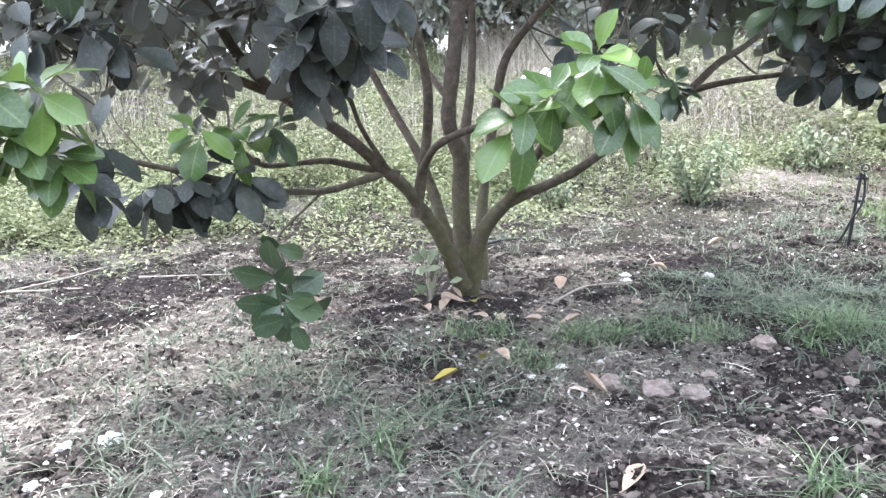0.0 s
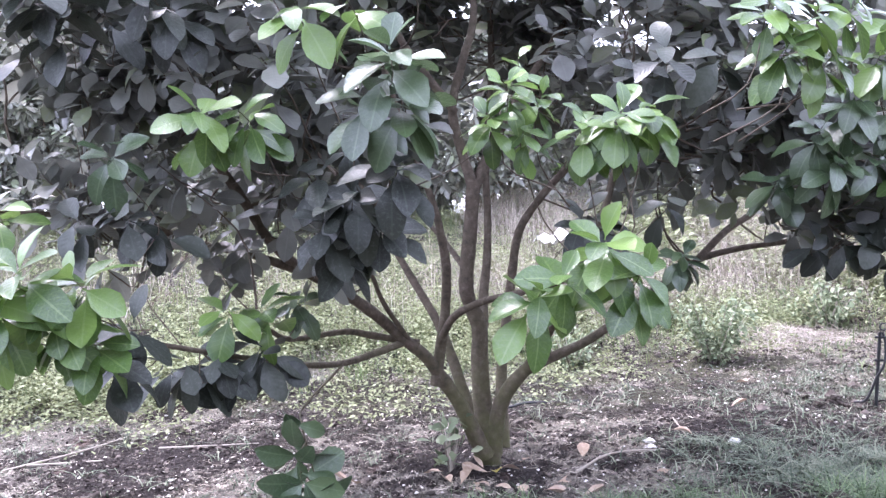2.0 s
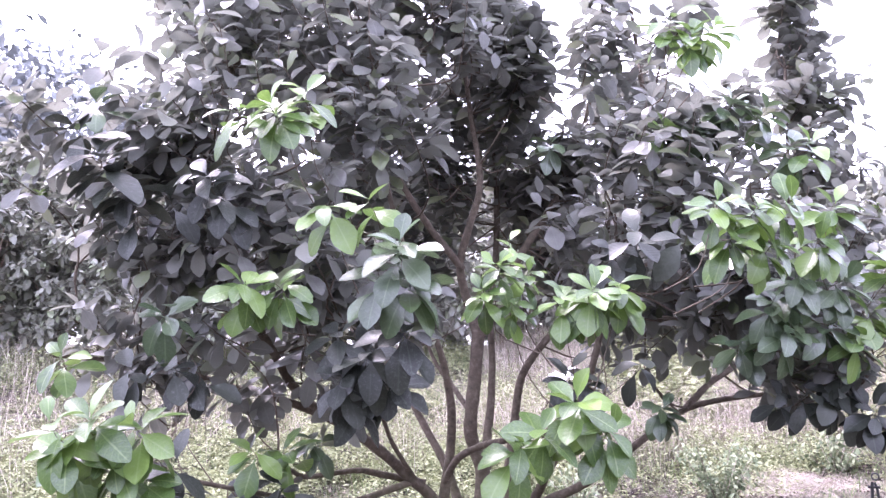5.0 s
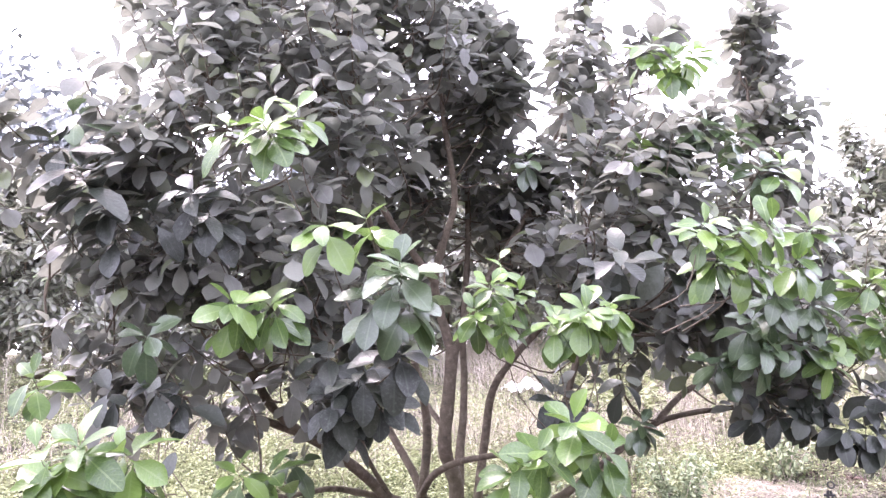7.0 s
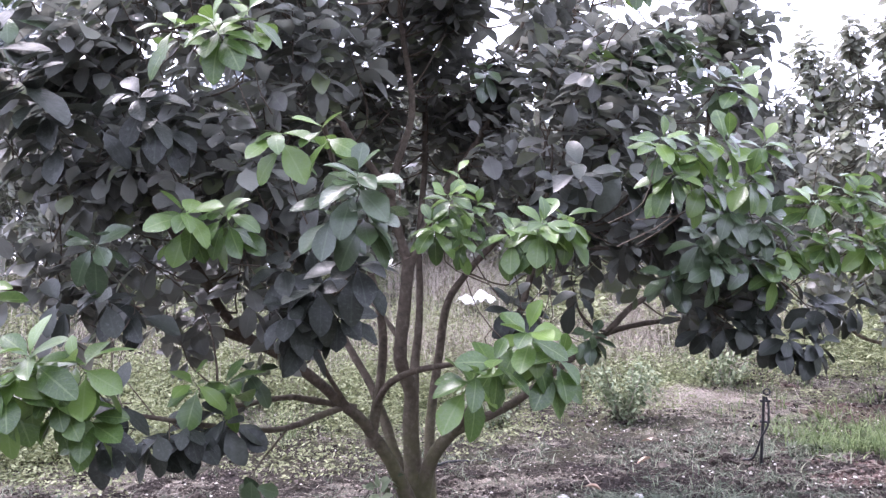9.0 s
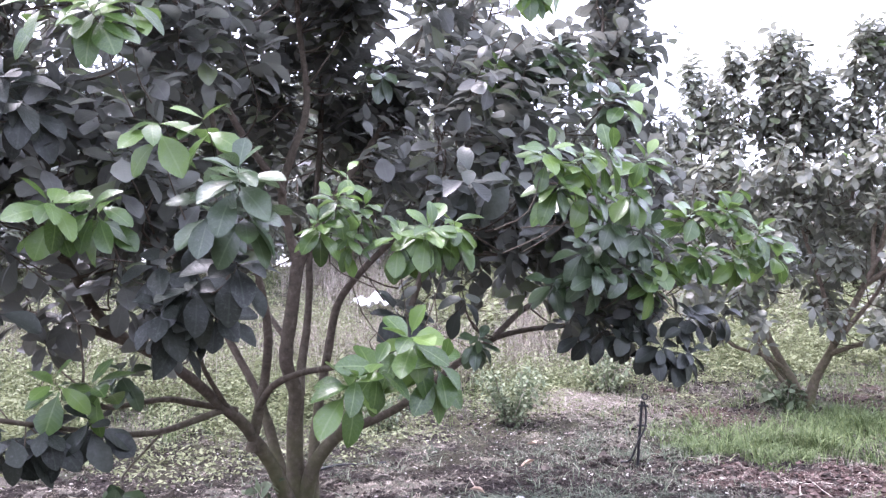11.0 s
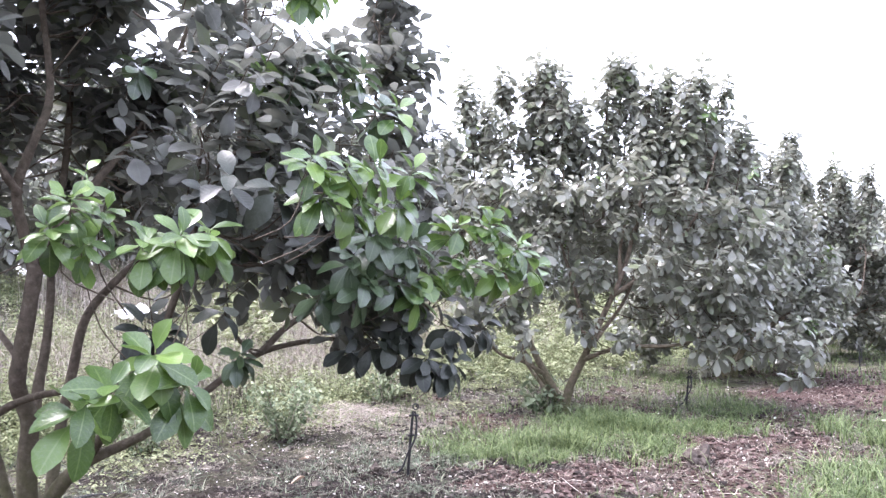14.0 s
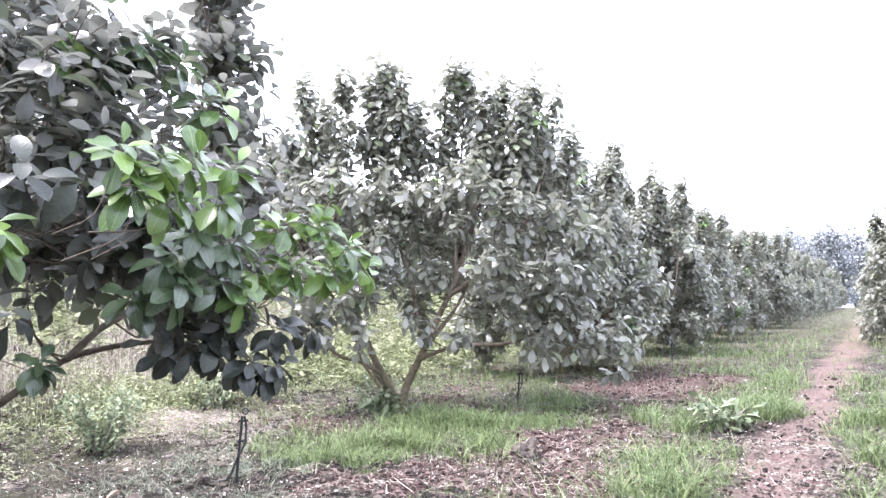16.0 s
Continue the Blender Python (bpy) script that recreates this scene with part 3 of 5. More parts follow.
def rosette(r, base, tip, n, size, droop, mat, label=""):
    pos, axis, normal, length = star(r, base, tip, n, size, droop)
    fr = leaf_frames(axis, normal)
    TWIGS.append(twig_to(r, base, tip))
    for i in range(n):
        ob = new("leaf", LEAF_MESHES[mat][int(r.integers(0, 5))])
        m = Matrix([[*row] for row in fr[i]]).to_4x4() @ Matrix.Diagonal((length[i] * r.uniform(0.92, 1.1), length[i], length[i], 1))
        m.translation = pos[i]
        ob.matrix_basis = m
        ob.parent = tree
        if label:
            ob["label"] = label


# the tip of each leafy shoot, its leaves, their length and how far they hang
YOUNG_SHOOTS = [
    (-0.49, 1.62, 1.62, 18, 0.110, 0.35), (-0.60, 1.70, 1.64, 9, 0.110, 0.30), (-0.42, 1.70, 1.69, 9, 0.105, 0.30), (-0.33, 1.55, 1.36, 8, 0.115, 0.80),
    (-0.23, 1.55, 1.37, 7, 0.115, 0.80), (-0.56, 1.70, 1.19, 14, 0.122, 0.75), (-0.48, 1.72, 1.19, 13, 0.118, 0.75), (0.09, 1.75, 1.23, 17, 0.080, 0.30),
    (0.05, 1.75, 1.16, 15, 0.082, 0.35), (0.17, 1.80, 1.21, 13, 0.080, 0.30), (0.13, 1.78, 1.14, 10, 0.082, 0.45), (0.13, 1.85, 1.31, 4, 0.085, 0.00),
    (0.33, 1.72, 1.17, 18, 0.115, 0.80), (0.41, 1.76, 1.19, 13, 0.112, 0.75), (0.25, 1.74, 1.15, 11, 0.108, 0.65), (0.26, 1.58, 0.89, 17, 0.122, 0.70),
    (0.18, 1.57, 0.82, 10, 0.118, 0.65), (0.12, 1.56, 0.79, 13, 0.112, 0.70), (0.33, 1.60, 0.83, 10, 0.118, 0.75), (-0.82, 1.45, 0.85, 14, 0.120, 0.45),
    (-0.74, 1.50, 0.84, 12, 0.120, 0.50), (-0.78, 1.50, 0.77, 16, 0.098, 0.65), (-0.86, 1.45, 0.80, 11, 0.112, 0.75), (-0.73, 1.55, 0.73, 10, 0.108, 0.80),
    (-0.58, 1.92, 0.75, 9, 0.112, 0.45), (-0.50, 1.95, 0.74, 6, 0.118, 0.35), (0.65, 1.70, 1.38, 12, 0.098, 0.30), (0.78, 1.75, 1.38, 14, 0.108, 0.40),
    (0.70, 1.72, 1.31, 14, 0.102, 0.60), (0.89, 1.80, 1.41, 12, 0.112, 0.35), (1.06, 1.90, 1.42, 11, 0.118, 0.30), (0.83, 1.80, 1.30, 12, 0.112, 0.65),
    (1.01, 1.90, 1.33, 12, 0.118, 0.60), (1.32, 2.05, 1.28, 14, 0.108, 0.35), (1.46, 2.05, 1.30, 14, 0.103, 0.20), (1.58, 2.05, 1.23, 12, 0.108, 0.40),
    (1.34, 2.02, 1.15, 14, 0.103, 0.60), (1.49, 2.02, 1.15, 14, 0.103, 0.55), (1.22, 2.05, 1.13, 10, 0.108, 0.55), (1.70, 2.10, 1.16, 8, 0.112, 0.50),
    (1.18, 2.05, 1.06, 8, 0.108, 0.70), (1.50, 2.05, 1.38, 3, 0.090, 0.00), (0.72, 2.00, 1.99, 14, 0.108, 0.30), (0.81, 2.05, 2.04, 10, 0.108, 0.25),
    (0.66, 2.00, 2.04, 9, 0.108, 0.30), (0.70, 2.30, 1.80, 9, 0.100, 0.30), (1.18, 2.25, 1.71, 7, 0.125, 0.35), (-1.17, 2.00, 1.00, 8, 0.110, 0.25),
    (-0.88, 1.42, 0.84, 7, 0.115, 0.30),
]
GREEN_SHOOTS = [
    (-0.15, 1.48, 1.23, 16, 0.118, 0.05), (-0.13, 1.55, 1.17, 13, 0.125, 0.20), (-0.21, 1.60, 1.18, 8, 0.120, 0.35), (0.97, 1.95, 1.24, 12, 0.118, 0.75),
    (1.11, 2.00, 1.23, 12, 0.120, 0.75), (0.91, 2.00, 1.17, 10, 0.112, 0.70), (0.84, 2.10, 1.06, 10, 0.108, 0.85), (0.95, 2.00, 1.09, 12, 0.112, 0.85),
    (1.09, 2.05, 1.11, 10, 0.118, 0.80), (0.95, 2.30, 1.88, 14, 0.112, 0.25), (1.08, 2.35, 1.87, 10, 0.110, 0.30), (0.86, 2.30, 1.79, 12, 0.108, 0.35),
    (1.14, 2.30, 1.73, 10, 0.125, 0.35), (0.37, 2.70, 1.87, 9, 0.110, 0.30), (-1.08, 1.90, 1.75, 8, 0.118, 0.30), (-0.84, 1.90, 1.14, 9, 0.118, 0.70),
    (-0.49, 2.35, 0.75, 11, 0.098, 0.65), (0.66, 2.35, 0.86, 13, 0.092, 0.80), (-0.99, 2.20, 1.82, 7, 0.110, 0.30),
]
# mature shoots whose shade is painted in by the darker leaf colour
SHADED_SHOOTS = [
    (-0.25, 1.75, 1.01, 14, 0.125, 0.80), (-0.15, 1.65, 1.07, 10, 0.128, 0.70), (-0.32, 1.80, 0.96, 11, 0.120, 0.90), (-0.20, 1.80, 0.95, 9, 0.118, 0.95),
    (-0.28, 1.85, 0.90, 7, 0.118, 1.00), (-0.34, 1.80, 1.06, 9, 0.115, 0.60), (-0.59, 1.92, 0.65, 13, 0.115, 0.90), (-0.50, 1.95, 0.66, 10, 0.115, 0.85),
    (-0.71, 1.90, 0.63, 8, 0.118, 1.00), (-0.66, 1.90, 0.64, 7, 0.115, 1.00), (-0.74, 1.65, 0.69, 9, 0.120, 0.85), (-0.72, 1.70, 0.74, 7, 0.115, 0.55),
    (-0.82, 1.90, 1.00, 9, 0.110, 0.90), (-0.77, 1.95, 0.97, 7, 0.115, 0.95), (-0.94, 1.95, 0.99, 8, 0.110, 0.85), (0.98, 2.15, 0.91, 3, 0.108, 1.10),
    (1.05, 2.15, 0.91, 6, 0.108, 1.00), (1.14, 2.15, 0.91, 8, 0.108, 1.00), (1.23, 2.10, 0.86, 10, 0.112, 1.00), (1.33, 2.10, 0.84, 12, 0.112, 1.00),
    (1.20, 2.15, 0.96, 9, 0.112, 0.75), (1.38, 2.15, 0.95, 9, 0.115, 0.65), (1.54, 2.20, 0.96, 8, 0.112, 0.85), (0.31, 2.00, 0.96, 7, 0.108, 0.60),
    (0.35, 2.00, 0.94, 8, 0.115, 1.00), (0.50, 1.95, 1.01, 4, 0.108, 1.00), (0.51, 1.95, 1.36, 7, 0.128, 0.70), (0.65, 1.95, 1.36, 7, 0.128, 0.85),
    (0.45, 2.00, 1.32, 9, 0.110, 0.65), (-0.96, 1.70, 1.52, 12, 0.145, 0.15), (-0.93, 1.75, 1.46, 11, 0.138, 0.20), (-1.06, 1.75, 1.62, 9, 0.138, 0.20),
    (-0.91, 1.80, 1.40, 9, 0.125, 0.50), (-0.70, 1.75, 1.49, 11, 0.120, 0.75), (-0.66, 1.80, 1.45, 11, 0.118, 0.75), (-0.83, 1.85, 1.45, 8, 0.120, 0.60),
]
LOW_SPRIG = [(-0.42, 1.97, 0.44, 4, 0.085, 0.5), (-0.42, 1.95, 0.37, 7, 0.115, 0.6), (-0.41, 1.94, 0.32, 8, 0.125, 0.8), (-0.38, 1.93, 0.28, 7, 0.125, 1.0)]
rr = np.random.default_rng(11)


def twig_ends(x, y, z, hang):
    """Base and tip of a shoot that leans towards the open side; a hanging one lies flatter."""
    d = unit(np.array((0.3 * (x - 0.1) + rr.normal(0, 0.22), -0.7, 1.0 - 0.4 * min(hang, 1.0))))
    c = np.array((x, y, z - 0.035 * max(0.0, min(hang, 1.0) - 0.3)))
    return c - d * 0.05, c + d * 0.015


def shoots(rows, single, mass, label, mass_name, mass_label, most):
    """The nearest shoots leaf by leaf, up to about so many leaves; the rest as one mass."""
    rest, used = [], 0
    for x, y, z, n, size, hang in sorted(rows, key=lambda k: k[1]):
        base, tip = twig_ends(x, y, z, hang)
        n, size = int(n * (1.1 if y < 2.0 else 1.45)), size * 0.98
        if used + n <= most:
            used += n
            rosette(rr, base, tip, n, size, hang, single, label)
        else:
            TWIGS.append(twig_to(rr, base, tip))
            rest.append(star(rr, base, tip, n, size, hang))
    if rest:
        pos, axis, normal, length = [np.concatenate(k) for k in zip(*rest)]
        part(mass_name, leaf_cloud(mass_name, pos, axis, normal, length, LEAVES_FINE, mass, 4), tree, mass_label, "stuff")


shoots(YOUNG_SHOOTS, MAT_YOUNG, MAT_YOUNG_MASS, "bright green young leaf", "young_growth", "bright green young leaves", 300)
shoots(GREEN_SHOOTS, MAT_MID, MAT_MID_MASS, "full green leaf among the darker ones", "green_growth", "full green leaves", 130)
shoots(SHADED_SHOOTS, MAT_LEAF_SHADED, MAT_SHADED_MASS, "large green leaf, coloured darker for shade", "dark_growth", "large green leaves, coloured darker for shade", 200)
for x, y, z, n, size, hang in LOW_SPRIG:
    rosette(rr, (x - 0.01, y + 0.035, z + 0.02), (x, y, z), n, size, hang, MAT_MID, "dark green leaf of the low hanging sprig")

# the mass of the crown: shoots in its clumps (centre and radius)
CROWN_FRONT = [(-0.77, 2.30, 2.16, 0.21), (-0.88, 2.10, 1.73, 0.22), (-1.15, 2.25, 1.60, 0.17), (-1.31, 2.00, 1.65, 0.13), (-0.44, 2.40, 2.14, 0.23),
               (-0.02, 2.60, 2.30, 0.23), (-0.33, 2.20, 1.76, 0.22), (-0.60, 2.10, 1.45, 0.22), (-0.90, 2.15, 1.30, 0.14), (-0.47, 2.20, 1.21, 0.20),
               (-0.17, 2.20, 1.14, 0.13), (0.62, 2.60, 2.18, 0.17), (0.59, 2.50, 1.80, 0.16), (0.85, 2.40, 1.78, 0.20), (0.70, 2.30, 1.45, 0.21),
               (0.98, 2.30, 1.31, 0.17), (0.44, 2.60, 1.43, 0.15), (0.87, 2.30, 1.17, 0.12), (-0.75, 2.20, 1.06, 0.11)]
CROWN_BACK = [(-1.11, 3.40, 2.58, 0.40), (-1.30, 3.30, 1.95, 0.22), (-0.56, 3.60, 2.60, 0.43), (0.09, 3.40, 2.27, 0.30), (-0.48, 3.50, 1.86, 0.44),
              (-0.75, 3.40, 1.40, 0.18), (-0.02, 3.50, 1.83, 0.25), (0.83, 3.40, 2.26, 0.24), (1.06, 3.30, 1.85, 0.34), (0.78, 3.60, 1.52, 0.31),
              (1.26, 3.20, 1.43, 0.31), (-0.20, 3.60, 1.50, 0.26), (1.66, 3.20, 2.27, 0.15), (1.6, 3.10, 1.90, 0.19),
              (0.44, 3.80, 1.83, 0.21), (0.27, 3.4, 1.93, 0.16), (0.45, 3.4, 1.86, 0.17), (0.54, 3.4, 2.02, 0.12), (0.36, 3.4, 1.68, 0.15), (0.13, 3.2, 2.42, 0.18), (1.66, 3.2, 2.42, 0.14), (1.64, 3.15, 2.1, 0.17), (-0.04, 3.70, 2.25, 0.2), (0.48, 3.90, 1.66, 0.18), (0.23, 3.80, 1.95, 0.15), (0.35, 3.60, 1.80, 0.14), (-0.34, 3.70, 2.49, 0.2)]
CROWN_TOP = [(-1.19, 2.80, 2.89, 0.29), (-0.65, 3.00, 3.04, 0.34), (-0.02, 3.10, 3.04, 0.30), (0.71, 2.90, 2.71, 0.16), (1.66, 3.20, 2.58, 0.14),
             (-0.44, 3.20, 3.58, 0.28), (-0.82, 2.60, 2.50, 0.25), (-0.26, 2.70, 2.50, 0.26), (0.23, 3.20, 2.71, 0.18), (0.91, 2.70, 2.39, 0.13), (1.64, 3.20, 2.75, 0.13),
             (0.26, 3.00, 2.18, 0.16), (0.27, 2.90, 2.27, 0.15), (0.32, 2.90, 2.42, 0.15), (0.56, 3.20, 1.88, 0.15), (0.50, 3.20, 1.96, 0.13), (0.25, 3.10, 1.98, 0.13), (-1.08, 2.30, 1.37, 0.12), (-0.83, 2.20, 1.35, 0.13), (-0.93, 2.20, 1.66, 0.14)]
CROWN_SIDE = [(1.05, 2.30, 1.08, 0.1), (1.22, 2.20, 0.99, 0.10), (1.24, 2.40, 1.19, 0.15), (1.47, 2.60, 1.47, 0.18), (1.61, 2.90, 1.82, 0.14),
              (1.23, 2.50, 1.23, 0.16), (1.13, 2.60, 1.10, 0.14), (1.14, 2.30, 0.89, 0.08), (0.78, 2.80, 1.22, 0.15), (0.95, 2.70, 1.27, 0.17),
              (0.57, 2.60, 1.07, 0.10), (1.24, 3.00, 2.16, 0.16), (-0.99, 2.30, 1.02, 0.13), (-0.67, 2.40, 0.94, 0.11), (-0.39, 2.30, 0.88, 0.11),
              (-0.36, 2.30, 1.00, 0.10), (-0.55, 2.50, 1.12, 0.16), (-1.18, 2.30, 1.07, 0.11)]


def crown_leaves(r, clumps, density, size, droop, twigs, points=None, centre=np.array((0.1, 3.2, 1.0)), sag_top=1.7):
    out = []
    for x, y, z, rad in clumps:
        c = np.array((x, y, z))
        for _ in range(max(3, int(density * (rad / 0.2) ** 2.2))):
            p = c + unit(r.normal(0, 1, 3)) * rad * r.uniform(0.15, 1.25) * np.array((1, 1, 1.2))
            d = unit(unit(p - centre) * 0.7 + UP * 0.7 + r.normal(0, 0.35, 3))
            ln = r.uniform(0.12, 0.28)
            base, tip = p - d * ln * 0.5, p + d * ln * 0.5
            sag = droop * r.uniform(0.3, 1.3) * float(1 - smooth_step(sag_top - 0.7, sag_top, np.float64(z)))
            out.append(shoot(r, base, tip, int(r.integers(9, 16)), size * r.uniform(0.85, 1.15), sag))
            if r.random() < 0.4:
                twigs.append(twig_to(r, base, tip, 0.003, points))
    return [np.concatenate(k) for k in zip(*out)]


rc = np.random.default_rng(21)
for clumps, density, name in ((CROWN_FRONT, 22, "front"), (CROWN_BACK, 14, "back"), (CROWN_TOP, 18, "top"), (CROWN_SIDE, 20, "side")):
    pos, axis, normal, length = crown_leaves(rc, clumps, density * 1.05, 0.108 if name in ("back", "top") else 0.095, 0.25, TWIGS)
    part("crown", leaf_cloud("crown", pos, axis, normal, length, LEAVES_MEDIUM if name in ("back", "top") else LEAVES_FINE, MAT_LEAF, 5), tree, "mass of glossy dark green leaves", "stuff")
v, q = join(TWIGS)
part("twig_mass", np_mesh("twig_mass", v, q, MAT_BARK), tree, "thin brown twigs", "stuff")


# ---- the other trees of the orchard ----
def orchard_tree(r, stems, limbs, spires, clumps, density=14, size=0.13, templates=None, spire_leaves=20, fresh_step=29):
    """A citrus bush-tree standing at the origin: stems and limbs, a body of leafy clumps and upright leafy spires."""
    ob = thing("citrus_tree", "citrus tree with upright dark leafy shoots in the orchard row", "tree", "orchard row")
    pts = []
    for k, (path, r0, r1) in enumerate([(p, 0.040, 0.014) for p in stems] + [(p, 0.022, 0.008) for p in limbs]):
        path = spline(path)
        pts.append(path)
        v, q = tube(path, r0, r1, 9, 0.06, k, 0.014 if k < len(stems) else 0.0, 0.8)
        part("trunk" if k < len(stems) else "limb", np_mesh("limb", v, q, MAT_PALE_BARK), ob)
    allp = np.concatenate(pts)
    tw, out = [], []
    sleeves = [(x * s, y * s, z - d, wide * k) for x, y, z, wide in spires for s, d, k in ((0.98, 0.24, 0.65), (0.95, 0.5, 0.95), (0.91, 0.78, 1.15))]
    out.append(crown_leaves(r, clumps + sleeves, density, size, 0.5, tw, allp, np.array((0.2, 0.0, 0.9)), 3.4))
    for x, y, z, wide in spires:
        tip = np.array((x, y, z))
        foot = tip * (0.88, 0.88, 1.0) - (0, 0, r.uniform(0.8, 1.1))
        tw.append(tube(spline([foot * (0.9, 0.9, 0.8), foot, (foot + tip) / 2 + r.normal(0, 0.02, 3), tip], 3), 0.012, 0.003, 5))
        out.append(shoot(r, tip - (tip - foot) * 0.45, tip, spire_leaves, size * 0.95, 0.15))
        for _ in range(int(8 + 60 * wide)):
            s = r.uniform(0.05, 0.8)
            a = r.uniform(0, 6.28)
            c = foot + (tip - foot) * s
            o = np.array((math.cos(a), math.sin(a), 0)) * wide * (1.4 - 1.1 * s)
            out.append(shoot(r, c + o * 0.3, c + o + UP * r.uniform(0.12, 0.25), int(r.integers(8, 13)), size * r.uniform(0.8, 1.1), 0.4))
            tw.append(twig_to(r, c + o * 0.3, c + o + UP * 0.15, 0.003, allp, 0.2, 3, 2))
    pos, axis, normal, length = [np.concatenate(k) for k in zip(*out)]
    part("crown", leaf_cloud("crown", pos, axis, normal, length, templates or LEAVES_COARSE, MAT_FAR_LEAF_HAZED, 3), ob, "dense grey-green leaves, paled for haze", "stuff")
    fresh = []
    for x, y, z, rad in clumps[2::fresh_step] + [(a, b, c - 0.45, 0.12) for a, b, c, _ in spires[1::6]]:
        d = unit(np.array((x, y, 0.8)))
        b = np.array((x, y, z)) + d * rad * 0.8
        fresh.append(shoot(r, b, b + d * 0.08 + UP * 0.1, 14, size * 0.9, 0.15))
    part("young_growth", leaf_cloud("young_growth", *[np.concatenate(k) for k in zip(*fresh)], templates or LEAVES_COARSE, MAT_YOUNG_MASS, 9), ob, "fresh green shoots", "stuff")
    v, q = join(tw)
    part("twig_mass", np_mesh("twig_mass", v, q, MAT_BARK), ob, "", "stuff")
    return ob


def across(dx, dy, z, *more):
    """Offsets by the line of sight along the row: dx to the side, dy away."""
    return (dx * 0.755 + dy * 0.656, -dx * 0.656 + dy * 0.755, z, *more)


ro = np.random.default_rng(5)
second = orchard_tree(
    ro,
    [[across(-0.03, 0.02, -0.1), across(-0.05, 0.02, 0.16), across(-0.2, 0.05, 0.45), across(-0.32, 0.1, 0.75), across(-0.5, 0.2, 1.3), across(-0.6, 0.2, 2.1)],
     [across(0.03, -0.02, -0.1), across(0.07, -0.03, 0.18), across(0.2, -0.08, 0.46), across(0.38, -0.15, 0.85), across(0.55, -0.18, 1.25), across(0.75, -0.1, 2.1)]],
    [[across(-0.04, 0.0, 0.02), across(-0.16, -0.06, 0.24), across(-0.3, -0.12, 0.46), across(-0.36, -0.15, 0.8)],
     [across(-0.05, 0.03, 0.1), across(-0.22, 0.1, 0.36), across(-0.36, 0.15, 0.6), across(-0.5, 0.2, 0.95)],
     [across(0.5, -0.17, 1.1), across(0.5, -0.22, 1.35), across(0.58, -0.2, 1.7)],
     [across(-0.12, 0.04, 0.3), across(-0.3, -0.1, 0.42), across(-0.5, -0.25, 0.5), across(-0.7, -0.3, 0.75)],
     [across(0.19, -0.08, 0.44), across(0.5, -0.2, 0.55), across(0.95, -0.3, 0.58), across(1.3, -0.35, 0.75)],
     [across(0.22, -0.08, 0.5), across(0.15, 0.0, 0.95), across(0.0, 0.05, 1.5), across(-0.1, 0.0, 2.2)],
     [across(0.42, -0.16, 0.95), across(0.75, -0.25, 1.2), across(1.1, -0.2, 1.6), across(1.3, -0.1, 2.2)],
     [across(-0.25, 0.08, 0.6), across(-0.55, -0.2, 1.0), across(-0.8, -0.25, 1.6)],
     [across(0.3, 0.1, 0.6), across(0.6, 0.6, 1.0), across(0.8, 0.8, 1.6)]],
    [across(a, b, c + 0.2, w) for a, b, c, w in ((-0.83, 0.05, 2.8, 0.13), (-0.62, 0.2, 2.6, 0.12), (-0.48, -0.1, 2.76, 0.13), (-0.24, 0.1, 2.78, 0.14), (-0.1, 0.0, 2.92, 0.17), (0.05, -0.1, 2.76, 0.15), (0.2, 0.1, 2.5, 0.12),
                          (0.47, 0.0, 2.86, 0.15), (0.64, 0.1, 2.9, 0.16), (0.8, -0.1, 2.68, 0.15), (0.96, 0.1, 2.74, 0.15), (1.22, 0.0, 2.8, 0.16), (1.42, 0.15, 2.66, 0.15), (1.1, -0.2, 2.55, 0.14), (1.6, 0.2, 2.3, 0.14), (-1.0, 0.1, 2.25, 0.12))],
    [across(*k) for k in ((-0.8, 0.0, 1.78, 0.23), (-0.5, -0.05, 1.88, 0.23), (-0.12, 0.0, 1.98, 0.26), (0.1, 0.1, 1.68, 0.23), (0.55, 0.0, 2.03, 0.24), (0.85, -0.1, 1.93, 0.25), (1.2, 0.0, 1.93, 0.26), (1.45, 0.1, 1.68, 0.24),
                          (-0.95, 0.0, 1.60, 0.23), (-0.65, -0.3, 1.60, 0.25), (-0.3, -0.35, 1.70, 0.26), (0.1, -0.4, 1.65, 0.25), (0.55, -0.45, 1.75, 0.26), (0.95, -0.45, 1.65, 0.26), (1.3, -0.3, 1.50, 0.25), (1.6, 0.0, 1.40, 0.23),
                          (-0.9, -0.1, 1.15, 0.23), (-0.55, -0.4, 1.15, 0.24), (-0.15, -0.5, 1.25, 0.25), (0.85, -0.55, 1.20, 0.25), (1.2, -0.5, 1.05, 0.25), (1.5, -0.3, 0.95, 0.23), (0.3, -0.3, 1.10, 0.17),
                          (-0.75, -0.3, 0.80, 0.17), (-0.4, -0.4, 0.85, 0.17), (0.15, -0.4, 0.78, 0.14), (1.0, -0.45, 0.78, 0.17), (1.4, -0.35, 0.68, 0.16), (0.5, 0.5, 1.60, 0.38), (-0.3, 0.5, 1.50, 0.36), (1.1, 0.5, 1.50, 0.36), (0.3, 0.6, 1.88, 0.28), (0.1, 0.5, 1.00, 0.24), (0.9, 0.5, 0.95, 0.24), (1.75, -0.3, 0.52, 0.17), (1.55, -0.5, 0.6, 0.16), (-0.6, -0.35, 0.62, 0.15), (-0.25, -0.4, 0.66, 0.14), (0.55, -0.45, 0.62, 0.13), (1.15, -0.5, 0.6, 0.15))],
    12, 0.108, LEAVES_MEDIUM)
second.location = (4.1, 4.87, float(ground_z(4.1, 4.87)) - 0.01)


